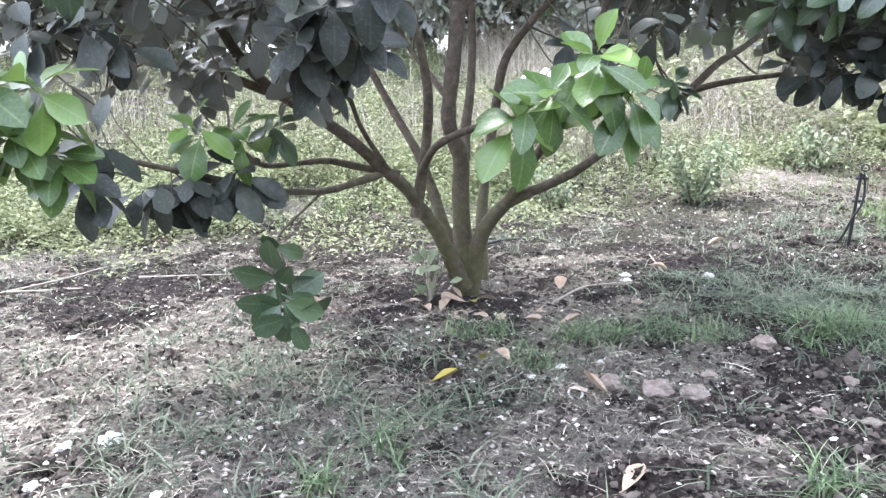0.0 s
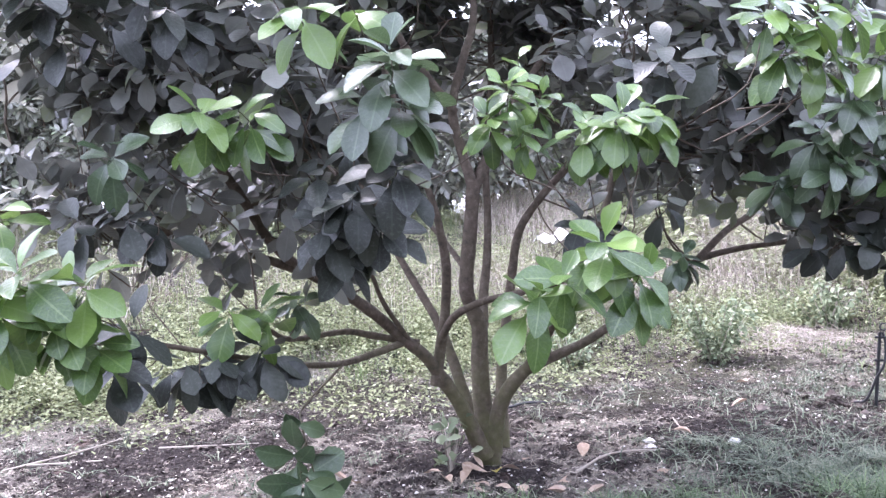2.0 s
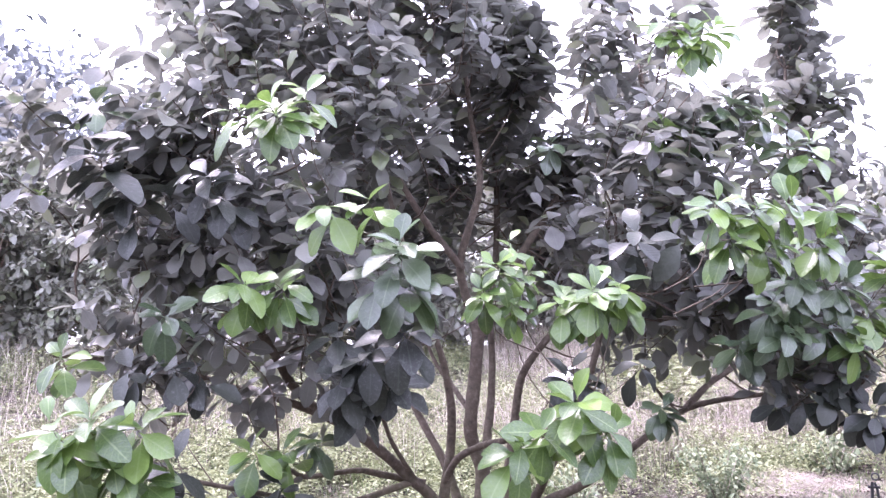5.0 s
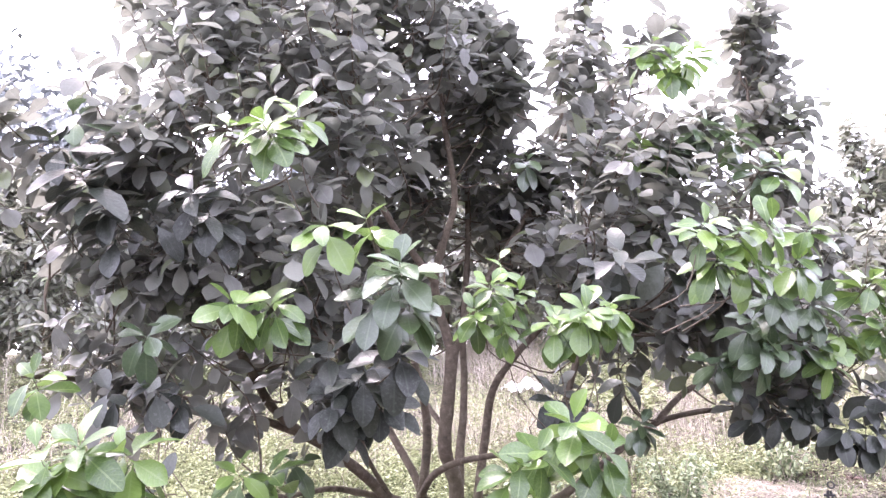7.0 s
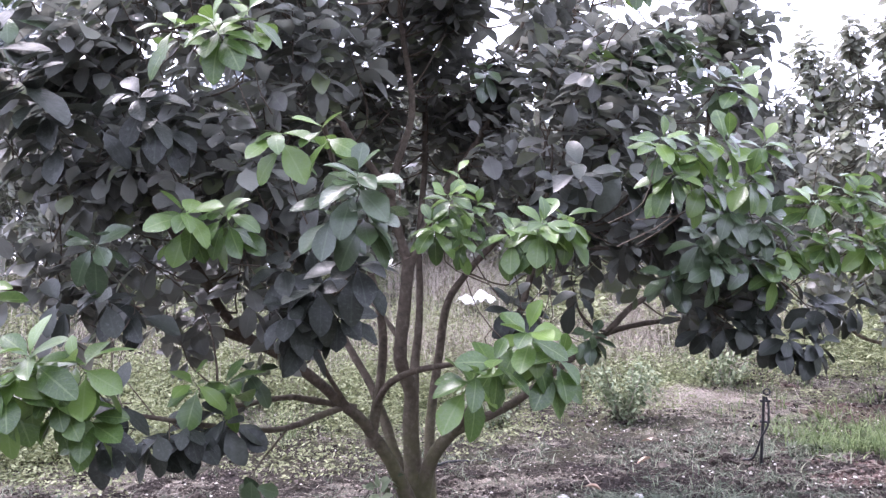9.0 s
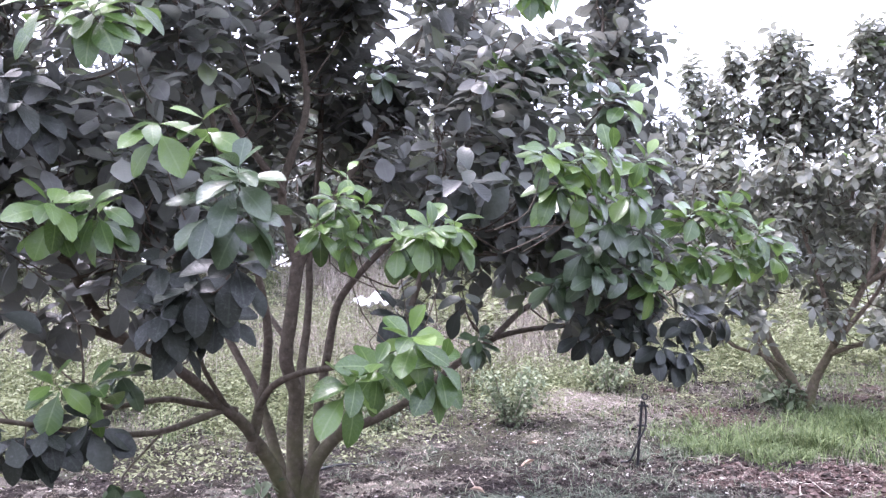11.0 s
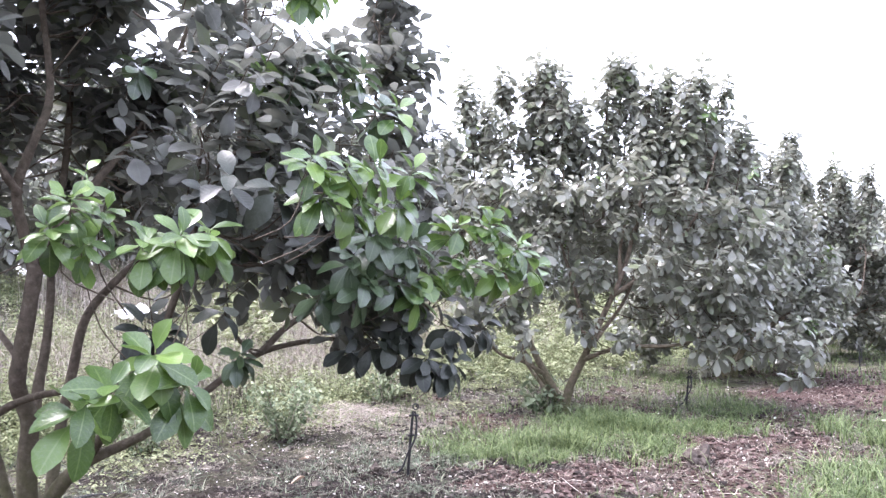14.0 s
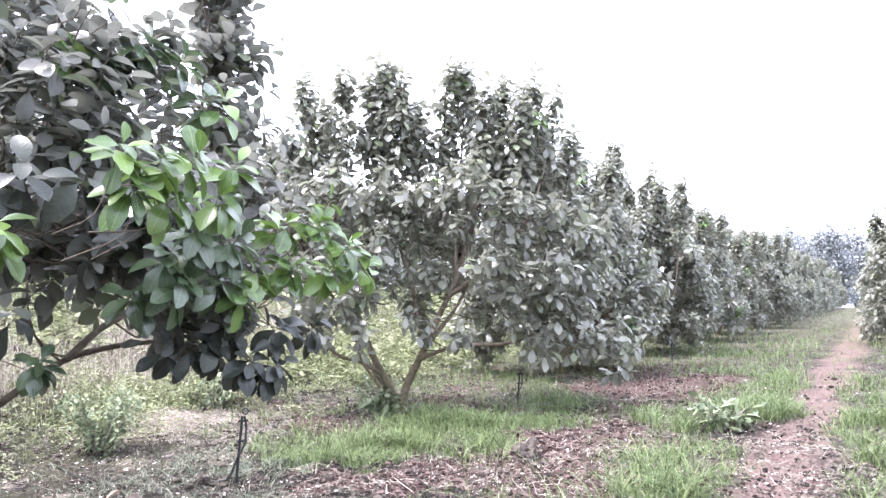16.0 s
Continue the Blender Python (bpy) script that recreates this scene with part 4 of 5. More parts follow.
def bushy_tree(seed, low, templates, size, density, spire_count, wide=1.25, high=2.3):
    """A round bush-tree with leaves down to the given height, its spires and clumps strewn at random."""
    r = np.random.default_rng(seed)
    stems, limbs, clumps, spires = [], [], [], []
    for k in range(3):
        a = k * 2.1 + r.uniform(0, 1)
        d = np.array((math.cos(a), math.sin(a), 0))
        stems.append([d * 0.04 + (0, 0, -0.12), d * 0.1 + (0, 0, 0.2), d * 0.35 + (0, 0, 0.6), d * 0.6 + (0, 0, 1.2), d * 0.7 + (0, 0, 2.0)])
        for b in (-0.6, 0.5):
            e = np.array((math.cos(a + b), math.sin(a + b), 0))
            limbs.append([d * 0.25 + (0, 0, 0.45), e * 0.55 + (0, 0, 0.65), e * 0.95 + (0, 0, 0.95), e * 1.1 + (0, 0, 1.5)])
    for k in range(64):
        a, t = k * 2.39996 + r.uniform(-0.3, 0.3), ((k + 0.5) / 64)
        z = low + 0.2 + (high - low - 0.2) * t
        rad = wide * math.sqrt(max(0.05, 1 - max(0.0, (t - 0.3) / 0.75) ** 2)) * r.uniform(0.72, 0.95)
        clumps.append((math.cos(a) * rad, math.sin(a) * rad, z, r.uniform(0.2, 0.29)))
    for k in range(8):
        a = r.uniform(0, 6.28)
        clumps.append((math.cos(a) * 0.4, math.sin(a) * 0.4, r.uniform(1.2, high), 0.38))
    for k in range(spire_count):
        a, rad = k * 2.39996, wide * 0.78 * math.sqrt((k + 0.5) / spire_count)
        spires.append((math.cos(a) * rad, math.sin(a) * rad, high + 0.82 - 0.35 * (rad / wide) + r.uniform(-0.15, 0.2), r.uniform(0.11, 0.16)))
    return orchard_tree(r, stems, limbs, spires, clumps, density, size, templates)


def stand(ob, x, y, turn, scale):
    c = copy_thing(ob, pose(x, y, float(land(x, y)), 0, 0, turn))
    c.scale = (scale, scale, scale)
    return c


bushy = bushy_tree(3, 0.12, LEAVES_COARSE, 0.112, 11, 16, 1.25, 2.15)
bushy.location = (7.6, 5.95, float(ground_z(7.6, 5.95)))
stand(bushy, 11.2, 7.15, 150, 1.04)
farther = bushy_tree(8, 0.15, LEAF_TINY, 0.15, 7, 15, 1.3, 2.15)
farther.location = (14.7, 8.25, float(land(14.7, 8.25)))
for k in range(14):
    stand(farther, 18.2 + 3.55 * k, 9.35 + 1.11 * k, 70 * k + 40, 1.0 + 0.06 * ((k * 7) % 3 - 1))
# the rows behind
for k in range(26):
    u, v = -9.5 + 1.75 * k, 6.9 + 0.5 * ((k * 3) % 4) / 3
    stand(farther, 0.15 + 0.955 * u - 0.297 * v, 3.25 + 0.297 * u + 0.955 * v, 57 * k + 15, 0.82 + 0.05 * ((k * 5) % 4))
for k in range(16):
    u, v = -13 + 3.0 * k, 10.5 + 0.6 * ((k * 3) % 4) / 3
    stand(farther, 0.15 + 0.955 * u - 0.297 * v, 3.25 + 0.297 * u + 0.955 * v, 77 * k, 0.95 + 0.06 * ((k * 5) % 4))
# the row across the path, which closes the place behind the walk;
# its near trees are unseen, added to block sky light from behind
for k in range(11):
    u = -9.4 + 3.7 * k
    off = 1.15 if k > 6 else 2.3
    x, y = 0.949 * u + 0.314 * off, -0.16 + 0.314 * u - 0.949 * off
    stand(farther, x, y, 120 * k, 0.95)


# ---- what lies and grows on the ground ----
def density_points(r, n, lo, hi, weight):
    """n places in the rectangle, thinned by the weight of 0 to 1."""
    out = []
    have = 0
    while have < n:
        p = r.uniform(lo, hi, (n, 2))
        p = p[r.uniform(0, 1, n) < weight(p[:, 0], p[:, 1])]
        out.append(p)
        have += len(p)
    return np.concatenate(out)[:n]


def strewn(r, n, lo, hi, weight):
    """As density_points, with n places on the worked floor in front and the same cover thinning out all round it."""
    def w(x, y):
        return weight(x, y) * (0.04 + 0.96 * smooth_step(0.45, 1.25, y + 0.25 * value_noise(x * 2, y * 2, 61)))
    wide_lo, wide_hi = np.array((lo[0] - 3.0, -3.5)), np.array((hi[0] + 3.0, hi[1] + 2.5))
    a, b = r.uniform(lo, hi, (20000, 2)), r.uniform(wide_lo, wide_hi, (20000, 2))
    inside = w(a[:, 0], a[:, 1]).mean() * (hi[0] - lo[0]) * (hi[1] - lo[1])
    total = w(b[:, 0], b[:, 1]).mean() * np.prod(wide_hi - wide_lo)
    return density_points(r, int(n * total / inside), wide_lo, wide_hi, w)


def on_ground(p, lift=0.0):
    return np.column_stack((p, ground_z(p[:, 0], p[:, 1]) + lift))


def near_fade(x, y, reach):
    return np.clip(reach / np.maximum(0.6, np.hypot(x, y + 0.2)), 0, 1) ** 2


def blades(r, pos, height, width, lean, mat, name, segments=3, heading=None):
    """Bent tapering blades as one mesh."""
    n = len(pos)
    a = r.uniform(0, 2 * math.pi, n) if heading is None else heading
    out = np.column_stack((np.cos(a), np.sin(a), np.zeros(n)))
    side = np.column_stack((-np.sin(a), np.cos(a), np.zeros(n)))
    twist = r.uniform(-0.7, 0.7, n)
    side = side * np.cos(twist)[:, None] + UP * np.sin(twist)[:, None] * 0.4
    rows = []
    for k in range(segments + 1):
        t = k / segments
        c = pos + UP * (height * (t - 0.35 * np.minimum(1.6, lean) * t * t))[:, None] + out * (height * lean * t * t)[:, None]
        w = width * (1 - 0.92 * t ** 1.5)
        rows += [c - side * w[:, None] * 0.5, c + side * w[:, None] * 0.5]
    v = np.stack(rows, axis=1).reshape(-1, 3)
    q = np.array([(2 * k, 2 * k + 1, 2 * k + 3, 2 * k + 2) for k in range(segments)])
    f = (q[None] + (np.arange(n) * 2 * (segments + 1))[:, None, None]).reshape(-1, 4)
    return np_mesh(name, v, f, mat)


def tufts(r, centres, per, spread):
    k = r.integers(per // 2, per + 1, len(centres))
    p = np.repeat(centres, k, axis=0)
    return p + r.normal(0, spread, p.shape)


rg = np.random.default_rng(31)
TUFT_SPOTS = [(1.23, 2.41, 0.16, 1.0), (1.20, 2.49, 0.12, 1.0), (1.35, 2.45, 0.12, 0.9), (0.28, 2.39, 0.07, 1.0), (0.59, 2.60, 0.10, 1.0), (0.44, 2.52, 0.09, 0.8), (0.86, 2.53, 0.11, 1.0), (0.73, 2.58, 0.09, 0.8), (0.06, 2.60, 0.06, 0.8), (0.78, 1.58, 0.06, 1.0), (-0.30, 1.62, 0.04, 0.9), (-0.14, 1.82, 0.05, 0.6), (0.19, 2.62, 0.08, 0.6)]
GRASS_SPOTS = [(1.37, 2.64, 0.2, 1.0), (0.84, 1.66, 0.05, 1.0), (-0.3, 1.66, 0.045, 0.9), (-0.13, 1.95, 0.14, 0.4), (0.2, 2.58, 0.09, 0.9), (0.5, 2.62, 0.12, 1.0), (0.79, 2.64, 0.14, 1.0),
               (1.07, 2.73, 0.12, 0.7), (-0.5, 2.38, 0.18, 0.35), (-0.3, 2.2, 0.2, 0.3), (1.61, 2.79, 0.3, 0.8), (1.07, 3.11, 0.35, 0.4), (3.77, 4.02, 0.6, 1.0), (4.27, 3.75, 0.6, 1.0),
               (3.14, 3.58, 0.45, 0.9), (2.89, 4.11, 0.5, 0.6), (5.13, 3.79, 0.6, 0.7), (3.3, 1.98, 0.45, 1.0), (5.67, 2.6, 0.8, 1.0), (4.27, 2.17, 0.5, 0.9), (6.83, 2.9, 0.7, 0.8), (8.44, 3.5, 0.9, 0.8), (4.83, 1.06, 0.6, 0.6), (6.5, 1.6, 0.8, 0.7), (2.5, 3.7, 0.45, 0.55), (1.7, 3.5, 0.4, 0.4), (2.3, 4.3, 0.4, 0.5), (1.2, 3.0, 0.3, 0.5), (-0.6, 1.9, 0.3, 0.12), (0.0, 2.2, 0.25, 0.15)]


def grass_weight(x, y):
    w = 0.02 + 0.05 * (value_noise(x * 1.6, y * 1.6, 12) > 0.15) + 0.05 * smooth_step(2.5, 5, x) * (value_noise(x * 1.1, y * 1.1, 14) > 0.2)
    for cx, cy, rad, k in GRASS_SPOTS:
        w = w + k * np.exp(-((x - cx) ** 2 + (y - cy) ** 2) / (rad * rad) * 1.2) * (0.25 + 0.75 * smooth_step(-0.3, 0.3, value_noise(x * 5, y * 5, 13)))
    trunk_bare = smooth_step(0.25, 0.7, np.hypot(x - 0.2, y - 3.0))
    return np.clip(w * trunk_bare * (1 - 0.93 * bare(x, y)), 0, 1)


def off_path(x, y, half):
    return np.abs(y - 0.41 - 0.312 * x + 0.4 * value_noise(x * 1.7, y * 1.7, 62)) > half


near_grass = strewn(rg, 1500, (-1.8, 1.2), (2.4, 5.0), lambda x, y: grass_weight(x, y) * near_fade(x, y, 3.2) * (x < 2.5))
p = tufts(rg, near_grass, 9, 0.022)
tagged(new("grass", blades(rg, on_ground(p), rg.uniform(0.03, 0.085, len(p)), rg.uniform(0.0035, 0.008, len(p)), rg.uniform(0.9, 2.6, len(p)), MAT_DRAB, "grass")),
       "sprawling drab grey-green grass on the orchard floor", "grass", kind="stuff")
p = np.concatenate([rg.normal(k[:2], k[2] * 0.5, (int(4 + 85 * k[2] * k[3]), 2)) for k in TUFT_SPOTS])
p = tufts(rg, p, 11, 0.02)
h = rg.uniform(0.04, 0.115, len(p)) * (1 + 0.5 * spots(p[:, 0], p[:, 1], [k[:3] for k in TUFT_SPOTS[:3]]) / 2)
tagged(new("grass", blades(rg, on_ground(p), h, rg.uniform(0.003, 0.0065, len(p)), rg.uniform(0.4, 2.2, len(p)), MAT_TUFT, "grass", 4)),
       "upright tufts of fresh green grass", "grass", kind="stuff")
p = tufts(rg, density_points(rg, 3300, (2.4, 0.4), (14.0, 9.0), lambda x, y: grass_weight(x, y) * (0.25 + 0.75 * near_fade(x, y, 5)) * off_path(x, y, 0.3)), 16, 0.04)
tagged(new("grass", blades(rg, on_ground(p), rg.uniform(0.03, 0.2, len(p)) * (0.6 + 0.6 * (value_noise(p[:, 0] * 3, p[:, 1] * 3, 15) > 0)), rg.uniform(0.004, 0.008, len(p)), rg.uniform(0.4, 1.8, len(p)), MAT_GRASS, "grass")),
       "green grass strip along the tree row", "grass", kind="stuff")

# short dull regrowth and chopped straw over all the floor
p = strewn(rg, 20000, (-3.0, 1.15), (5.0, 8.0), lambda x, y: near_fade(x, y, 3.8) * (0.25 + 0.75 * litter(x, y)) * (1 - 0.7 * bare(x, y)))
tagged(new("dry_grass", blades(rg, on_ground(p), rg.uniform(0.008, 0.035, len(p)), rg.uniform(0.0016, 0.0042, len(p)), rg.uniform(0.5, 2.6, len(p)), MAT_DULL, "dry_grass", 2)),
       "short dull grey-green stubble among the straw", "grass", kind="stuff")


def straws(r, p, lo, hi, mat, name):
    """Flat bits of straw lying crosswise on the floor."""
    n = len(p)
    a = r.uniform(0, math.pi, n)
    ln = r.uniform(lo, hi, n)
    w = 0.0005 + 0.0016 * r.random(n) ** 6
    d = np.column_stack((np.cos(a), np.sin(a), r.normal(0, 0.16, n)))
    sd = np.column_stack((-np.sin(a), np.cos(a), r.normal(0, 0.3, n)))
    c = on_ground(p) + UP * (0.003 + np.abs(d[:, 2]) * ln * 0.5)[:, None]
    sag = UP * (ln * r.uniform(-0.08, 0.12, n))[:, None]
    e0, e1 = c - d * ln[:, None] / 2, c + d * ln[:, None] / 2
    v = np.stack((e0 - sd * w[:, None], e0 + sd * w[:, None], c + sag - sd * w[:, None], c + sag + sd * w[:, None], e1 - sd * w[:, None], e1 + sd * w[:, None]), axis=1).reshape(-1, 3)
    f = (np.array(((0, 1, 3, 2), (2, 3, 5, 4)))[None] + (np.arange(n) * 6)[:, None, None]).reshape(-1, 4)
    return np_mesh(name, v, f, mat)


p = strewn(rg, 80000, (-3.0, 1.1), (5.0, 8.0), lambda x, y: near_fade(x, y, 3.8) * (0.06 + 0.94 * litter(x, y)) * (1 - 0.6 * bare(x, y)))
tagged(new("straw", straws(rg, p, 0.008, 0.05, MAT_STRAW, "straw")), "pale chopped straw matted over the soil", "straw", kind="stuff")
p = density_points(rg, 34000, (1.5, 0.6), (11.0, 7.5), lambda x, y: near_fade(x, y, 4.5) * (0.3 + 0.7 * smooth_step(-0.2, 0.3, value_noise(x * 1.9, y * 1.9, 36))) * off_path(x, y, 0.2) * (1 - 0.85 * bare(x, y)) * smooth_step(0.6, 1.4, y))
tagged(new("dry_grass", blades(rg, on_ground(p), rg.uniform(0.012, 0.06, len(p)), rg.uniform(0.002, 0.006, len(p)), rg.uniform(0.4, 2.4, len(p)), MAT_DULL, "dry_grass", 2)),
       "dull stubble and litter between the trees", "grass", kind="stuff")
p = density_points(rg, 9000, (1.8, 1.0), (11.0, 7.0), lambda x, y: near_fade(x, y, 4.5) * (0.1 + 0.9 * np.maximum(bare(x, y), litter(x, y) * 0.5)) * smooth_step(0.9, 1.6, y))
tagged(new("straw", straws(rg, p, 0.03, 0.15, MAT_STALK, "straw")), "pale dead stems over the bald soil", "straw", kind="stuff")
p = strewn(rg, 300, (-2.4, 1.2), (3.6, 5.6), lambda x, y: near_fade(x, y, 2.3))
tagged(new("straw", straws(rg, p, 0.05, 0.13, MAT_STRAW, "straw")), "long dry stems lying on the soil", "straw", kind="stuff")


def lump_templates():
    bm = bmesh.new()
    bmesh.ops.create_icosphere(bm, subdivisions=1, radius=1.0)
    v = np.array([x.co[:] for x in bm.verts])
    f = np.array([[x.index for x in k.verts] for k in bm.faces])
    bm.free()
    r = np.random.default_rng(2)
    return [(v * (1 + r.normal(0, 0.3, (len(v), 1))) * r.uniform(0.7, 1.2, 3), f) for _ in range(8)]


LUMPS = lump_templates()
CRUMBS = [(np.array(((1, 0, 0), (0, 1, 0), (-1, 0, 0), (0, -1, 0), (0.2, 0.1, 1), (0, 0, -1))) * k, np.array(((0, 1, 4), (1, 2, 4), (2, 3, 4), (3, 0, 4), (1, 0, 5), (2, 1, 5), (3, 2, 5), (0, 3, 5)))) for k in ((1, 0.8, 0.9), (0.7, 1.1, 0.8), (1.1, 0.9, 0.7))]


def lumps(r, p, size, mat, name, shapes=LUMPS):
    v, f, base = [], [], 0
    a = r.uniform(0, 6.28, len(p))
    pick = r.integers(0, len(shapes), len(p))
    pos = on_ground(p)
    for k, (tv, tf) in enumerate(shapes):
        i = np.nonzero(pick == k)[0]
        c, sn = np.cos(a[i]), np.sin(a[i])
        t = np.tile(tv, (len(i), 1, 1)) * size[i][:, None, None] * np.array((1, 1, 0.7))
        x, y = t[..., 0] * c[:, None] - t[..., 1] * sn[:, None], t[..., 0] * sn[:, None] + t[..., 1] * c[:, None]
        t = np.stack((x, y, t[..., 2]), axis=-1) + (pos[i] + UP * (size[i] * 0.25)[:, None])[:, None, :]
        v.append(t.reshape(-1, 3))
        f.append((tf[None] + (np.arange(len(i)) * len(tv))[:, None, None]).reshape(-1, 3) + base)
        base += len(i) * len(tv)
    return np_mesh(name, np.concatenate(v), np.concatenate(f), mat, smooth=False)


def clod_weight(x, y):
    return np.clip(0.4 + 0.9 * (1 - litter(x, y)) + 0.8 * bare(x, y), 0, 1) * near_fade(x, y, 2.2) * smooth_step(0.15, 0.5, np.hypot(x - 0.15, y - 3.2))


p = strewn(rg, 42000, (-2.4, 1.15), (3.4, 5.0), clod_weight)
tagged(new("soil_crumbs", lumps(rg, p, 0.0025 + 0.010 * rg.random(len(p)) ** 3, MAT_CLOD, "soil_crumbs", LUMPS)), "dark crumbs of broken soil", "soil", kind="stuff")
p = strewn(rg, 5200, (-2.2, 1.2), (3.2, 4.6), lambda x, y: clod_weight(x, y) ** 2)
tagged(new("soil_crumbs", lumps(rg, p, 0.005 + 0.012 * rg.random(len(p)) ** 3, MAT_CLOD, "soil_crumbs")), "coarse dark clods of tilled soil", "soil", kind="stuff")
p = density_points(rg, 13000, (2.3, 1.2), (13.0, 7.5), lambda x, y: near_fade(x, y, 4.5) * (0.05 + 0.95 * bare(x, y)) * (0.3 + 0.7 * smooth_step(-0.2, 0.3, value_noise(x * 6, y * 6, 81))))
tagged(new("soil_crumbs", lumps(rg, p, 0.004 + 0.022 * rg.random(len(p)) ** 4, MAT_RED, "soil_crumbs", CRUMBS)), "reddish clods of turned soil beside the path", "soil", kind="stuff")
p = strewn(rg, 9000, (-2.4, 1.15), (4.5, 6.0), lambda x, y: near_fade(x, y, 2.4) * (0.4 + 0.6 * (value_noise(x * 2.2, y * 2.2, 37) > -0.1)))
tagged(new("pale_chips", lumps(rg, p, 0.0018 + 0.010 * rg.random(len(p)) ** 4, MAT_CHIP, "pale_chips", CRUMBS)), "pale chips of husk and stone on the soil", "chips", kind="stuff")
p = density_points(rg, 4200, (1.4, 0.9), (9.0, 7.0), lambda x, y: near_fade(x, y, 4.2) * (0.15 + 0.85 * (value_noise(x * 2.7, y * 2.7, 38) > 0.0)) * (1 - 0.8 * grass_weight(x, y)))
tagged(new("pale_chips", lumps(rg, p, 0.0025 + 0.010 * rg.random(len(p)) ** 4, MAT_CHIP, "pale_chips", CRUMBS)), "pale chips of husk and dead leaf between the trees", "chips", kind="stuff")
p = density_points(rg, 6000, (1.4, 0.9), (9.0, 7.0), lambda x, y: near_fade(x, y, 4.2) * (0.15 + 0.85 * (value_noise(x * 2.2, y * 2.2, 39) > 0.05)) * (1 - 0.8 * grass_weight(x, y)))
tagged(new("soil_crumbs", lumps(rg, p, 0.006 + 0.02 * rg.random(len(p)) ** 3, MAT_CLOD, "soil_crumbs")), "dark clods strewn between the trees", "soil", kind="stuff")


def one_lump(name, x, y, size, mat, label, category, seed, flat=0.7, rough=1.0):
    """A single clod or stone: a finer dented lump."""
    bm = bmesh.new()
    bmesh.ops.create_icosphere(bm, subdivisions=3, radius=size)
    r = np.random.default_rng(seed)
    o = Vector(r.uniform(0, 50, 3))
    for k in bm.verts:
        k.co *= 1 + rough * (0.8 * noise.noise(k.co * (1.3 / size) + o) + 0.5 * noise.noise(k.co * (3.1 / size) + o) + 0.25 * noise.noise(k.co * (7 / size) + o))
        k.co.z *= flat
    me = bpy.data.meshes.new(name)
    bm.to_mesh(me)
    bm.free()
    me.materials.append(mat)
    ob = tagged(new(name, me), label, category)
    ob.location = (x, y, float(ground_z(x, y)) + size * 0.25)
    ob.rotation_euler = (0, 0, float(r.uniform(0, 6)))
    return ob


for k, (x, y, size) in enumerate(((-1.35, 2.9, 0.03), (-1.5, 2.75, 0.018), (-1.2, 2.45, 0.02), (1.18, 2.19, 0.045), (1.17, 2.44, 0.03), (-0.85, 2.45, 0.02), (1.93, 3.91, 0.035), (1.85, 4.02, 0.03), (3.58, 2.97, 0.07), (3.39, 2.85, 0.045))):
    tagged(one_lump("soil_clod", x, y, size, MAT_CLOD, "dark lump of dug soil lying on the ground", "clod", k, 0.85), group="loose clods")
for k, (x, y, size) in enumerate(((0.65, 2.03, 0.036), (0.57, 2.09, 0.042), (0.99, 2.35, 0.036), (0.72, 1.775, 0.012), (1.05, 1.88, 0.022), (0.46, 2.14, 0.036), (0.75, 2.17, 0.024), (1.12, 2.1, 0.02), (0.95, 1.95, 0.018), (1.2, 2.2, 0.022))):
    tagged(one_lump("stone", x, y, size, MAT_STONE, "pale pinkish stone half sunk in the soil", "stone", 40 + k, 0.6, 0.45), group="loose stones")
for k, (x, y, size) in enumerate(((-0.82, 1.87, 0.026), (-0.91, 1.83, 0.02), (-0.9, 1.66, 0.018), (0.48, 2.3, 0.018), (0.84, 3.37, 0.022), (0.82, 3.29, 0.018), (-0.62, 1.6, 0.014), (0.35, 2.31, 0.015), (0.6, 2.24, 0.01), (1.16, 3.24, 0.022), (0.9, 1.78, 0.009), (1.04, 2.03, 0.01), (-1.3, 2.75, 0.014), (0.25, 2.25, 0.01))):
    tagged(one_lump("bleached_scrap", x, y, size, MAT_WHITE, "small bleached white scrap lying on the soil", "scrap", 60 + k, 0.4), group="white scraps")


# fallen leaves
def fallen_leaf(x, y, size, mat, label, seed):
    r = np.random.default_rng(seed)
    tv, tq, tu = leaf_template(FINE, r.uniform(0.2, 0.9), r.uniform(-0.5, 0.4), r.uniform(-0.4, 0.4))
    ob = tagged(new("fallen_leaf", np_mesh("fallen_leaf", tv * size, tq, mat, tu)), label, "leaf", "fallen leaves")
    ob.matrix_basis = pose(x, y, float(ground_z(x, y)) + 0.012, r.uniform(-15, 15), r.uniform(-15, 15), r.uniform(0, 360))
    return ob


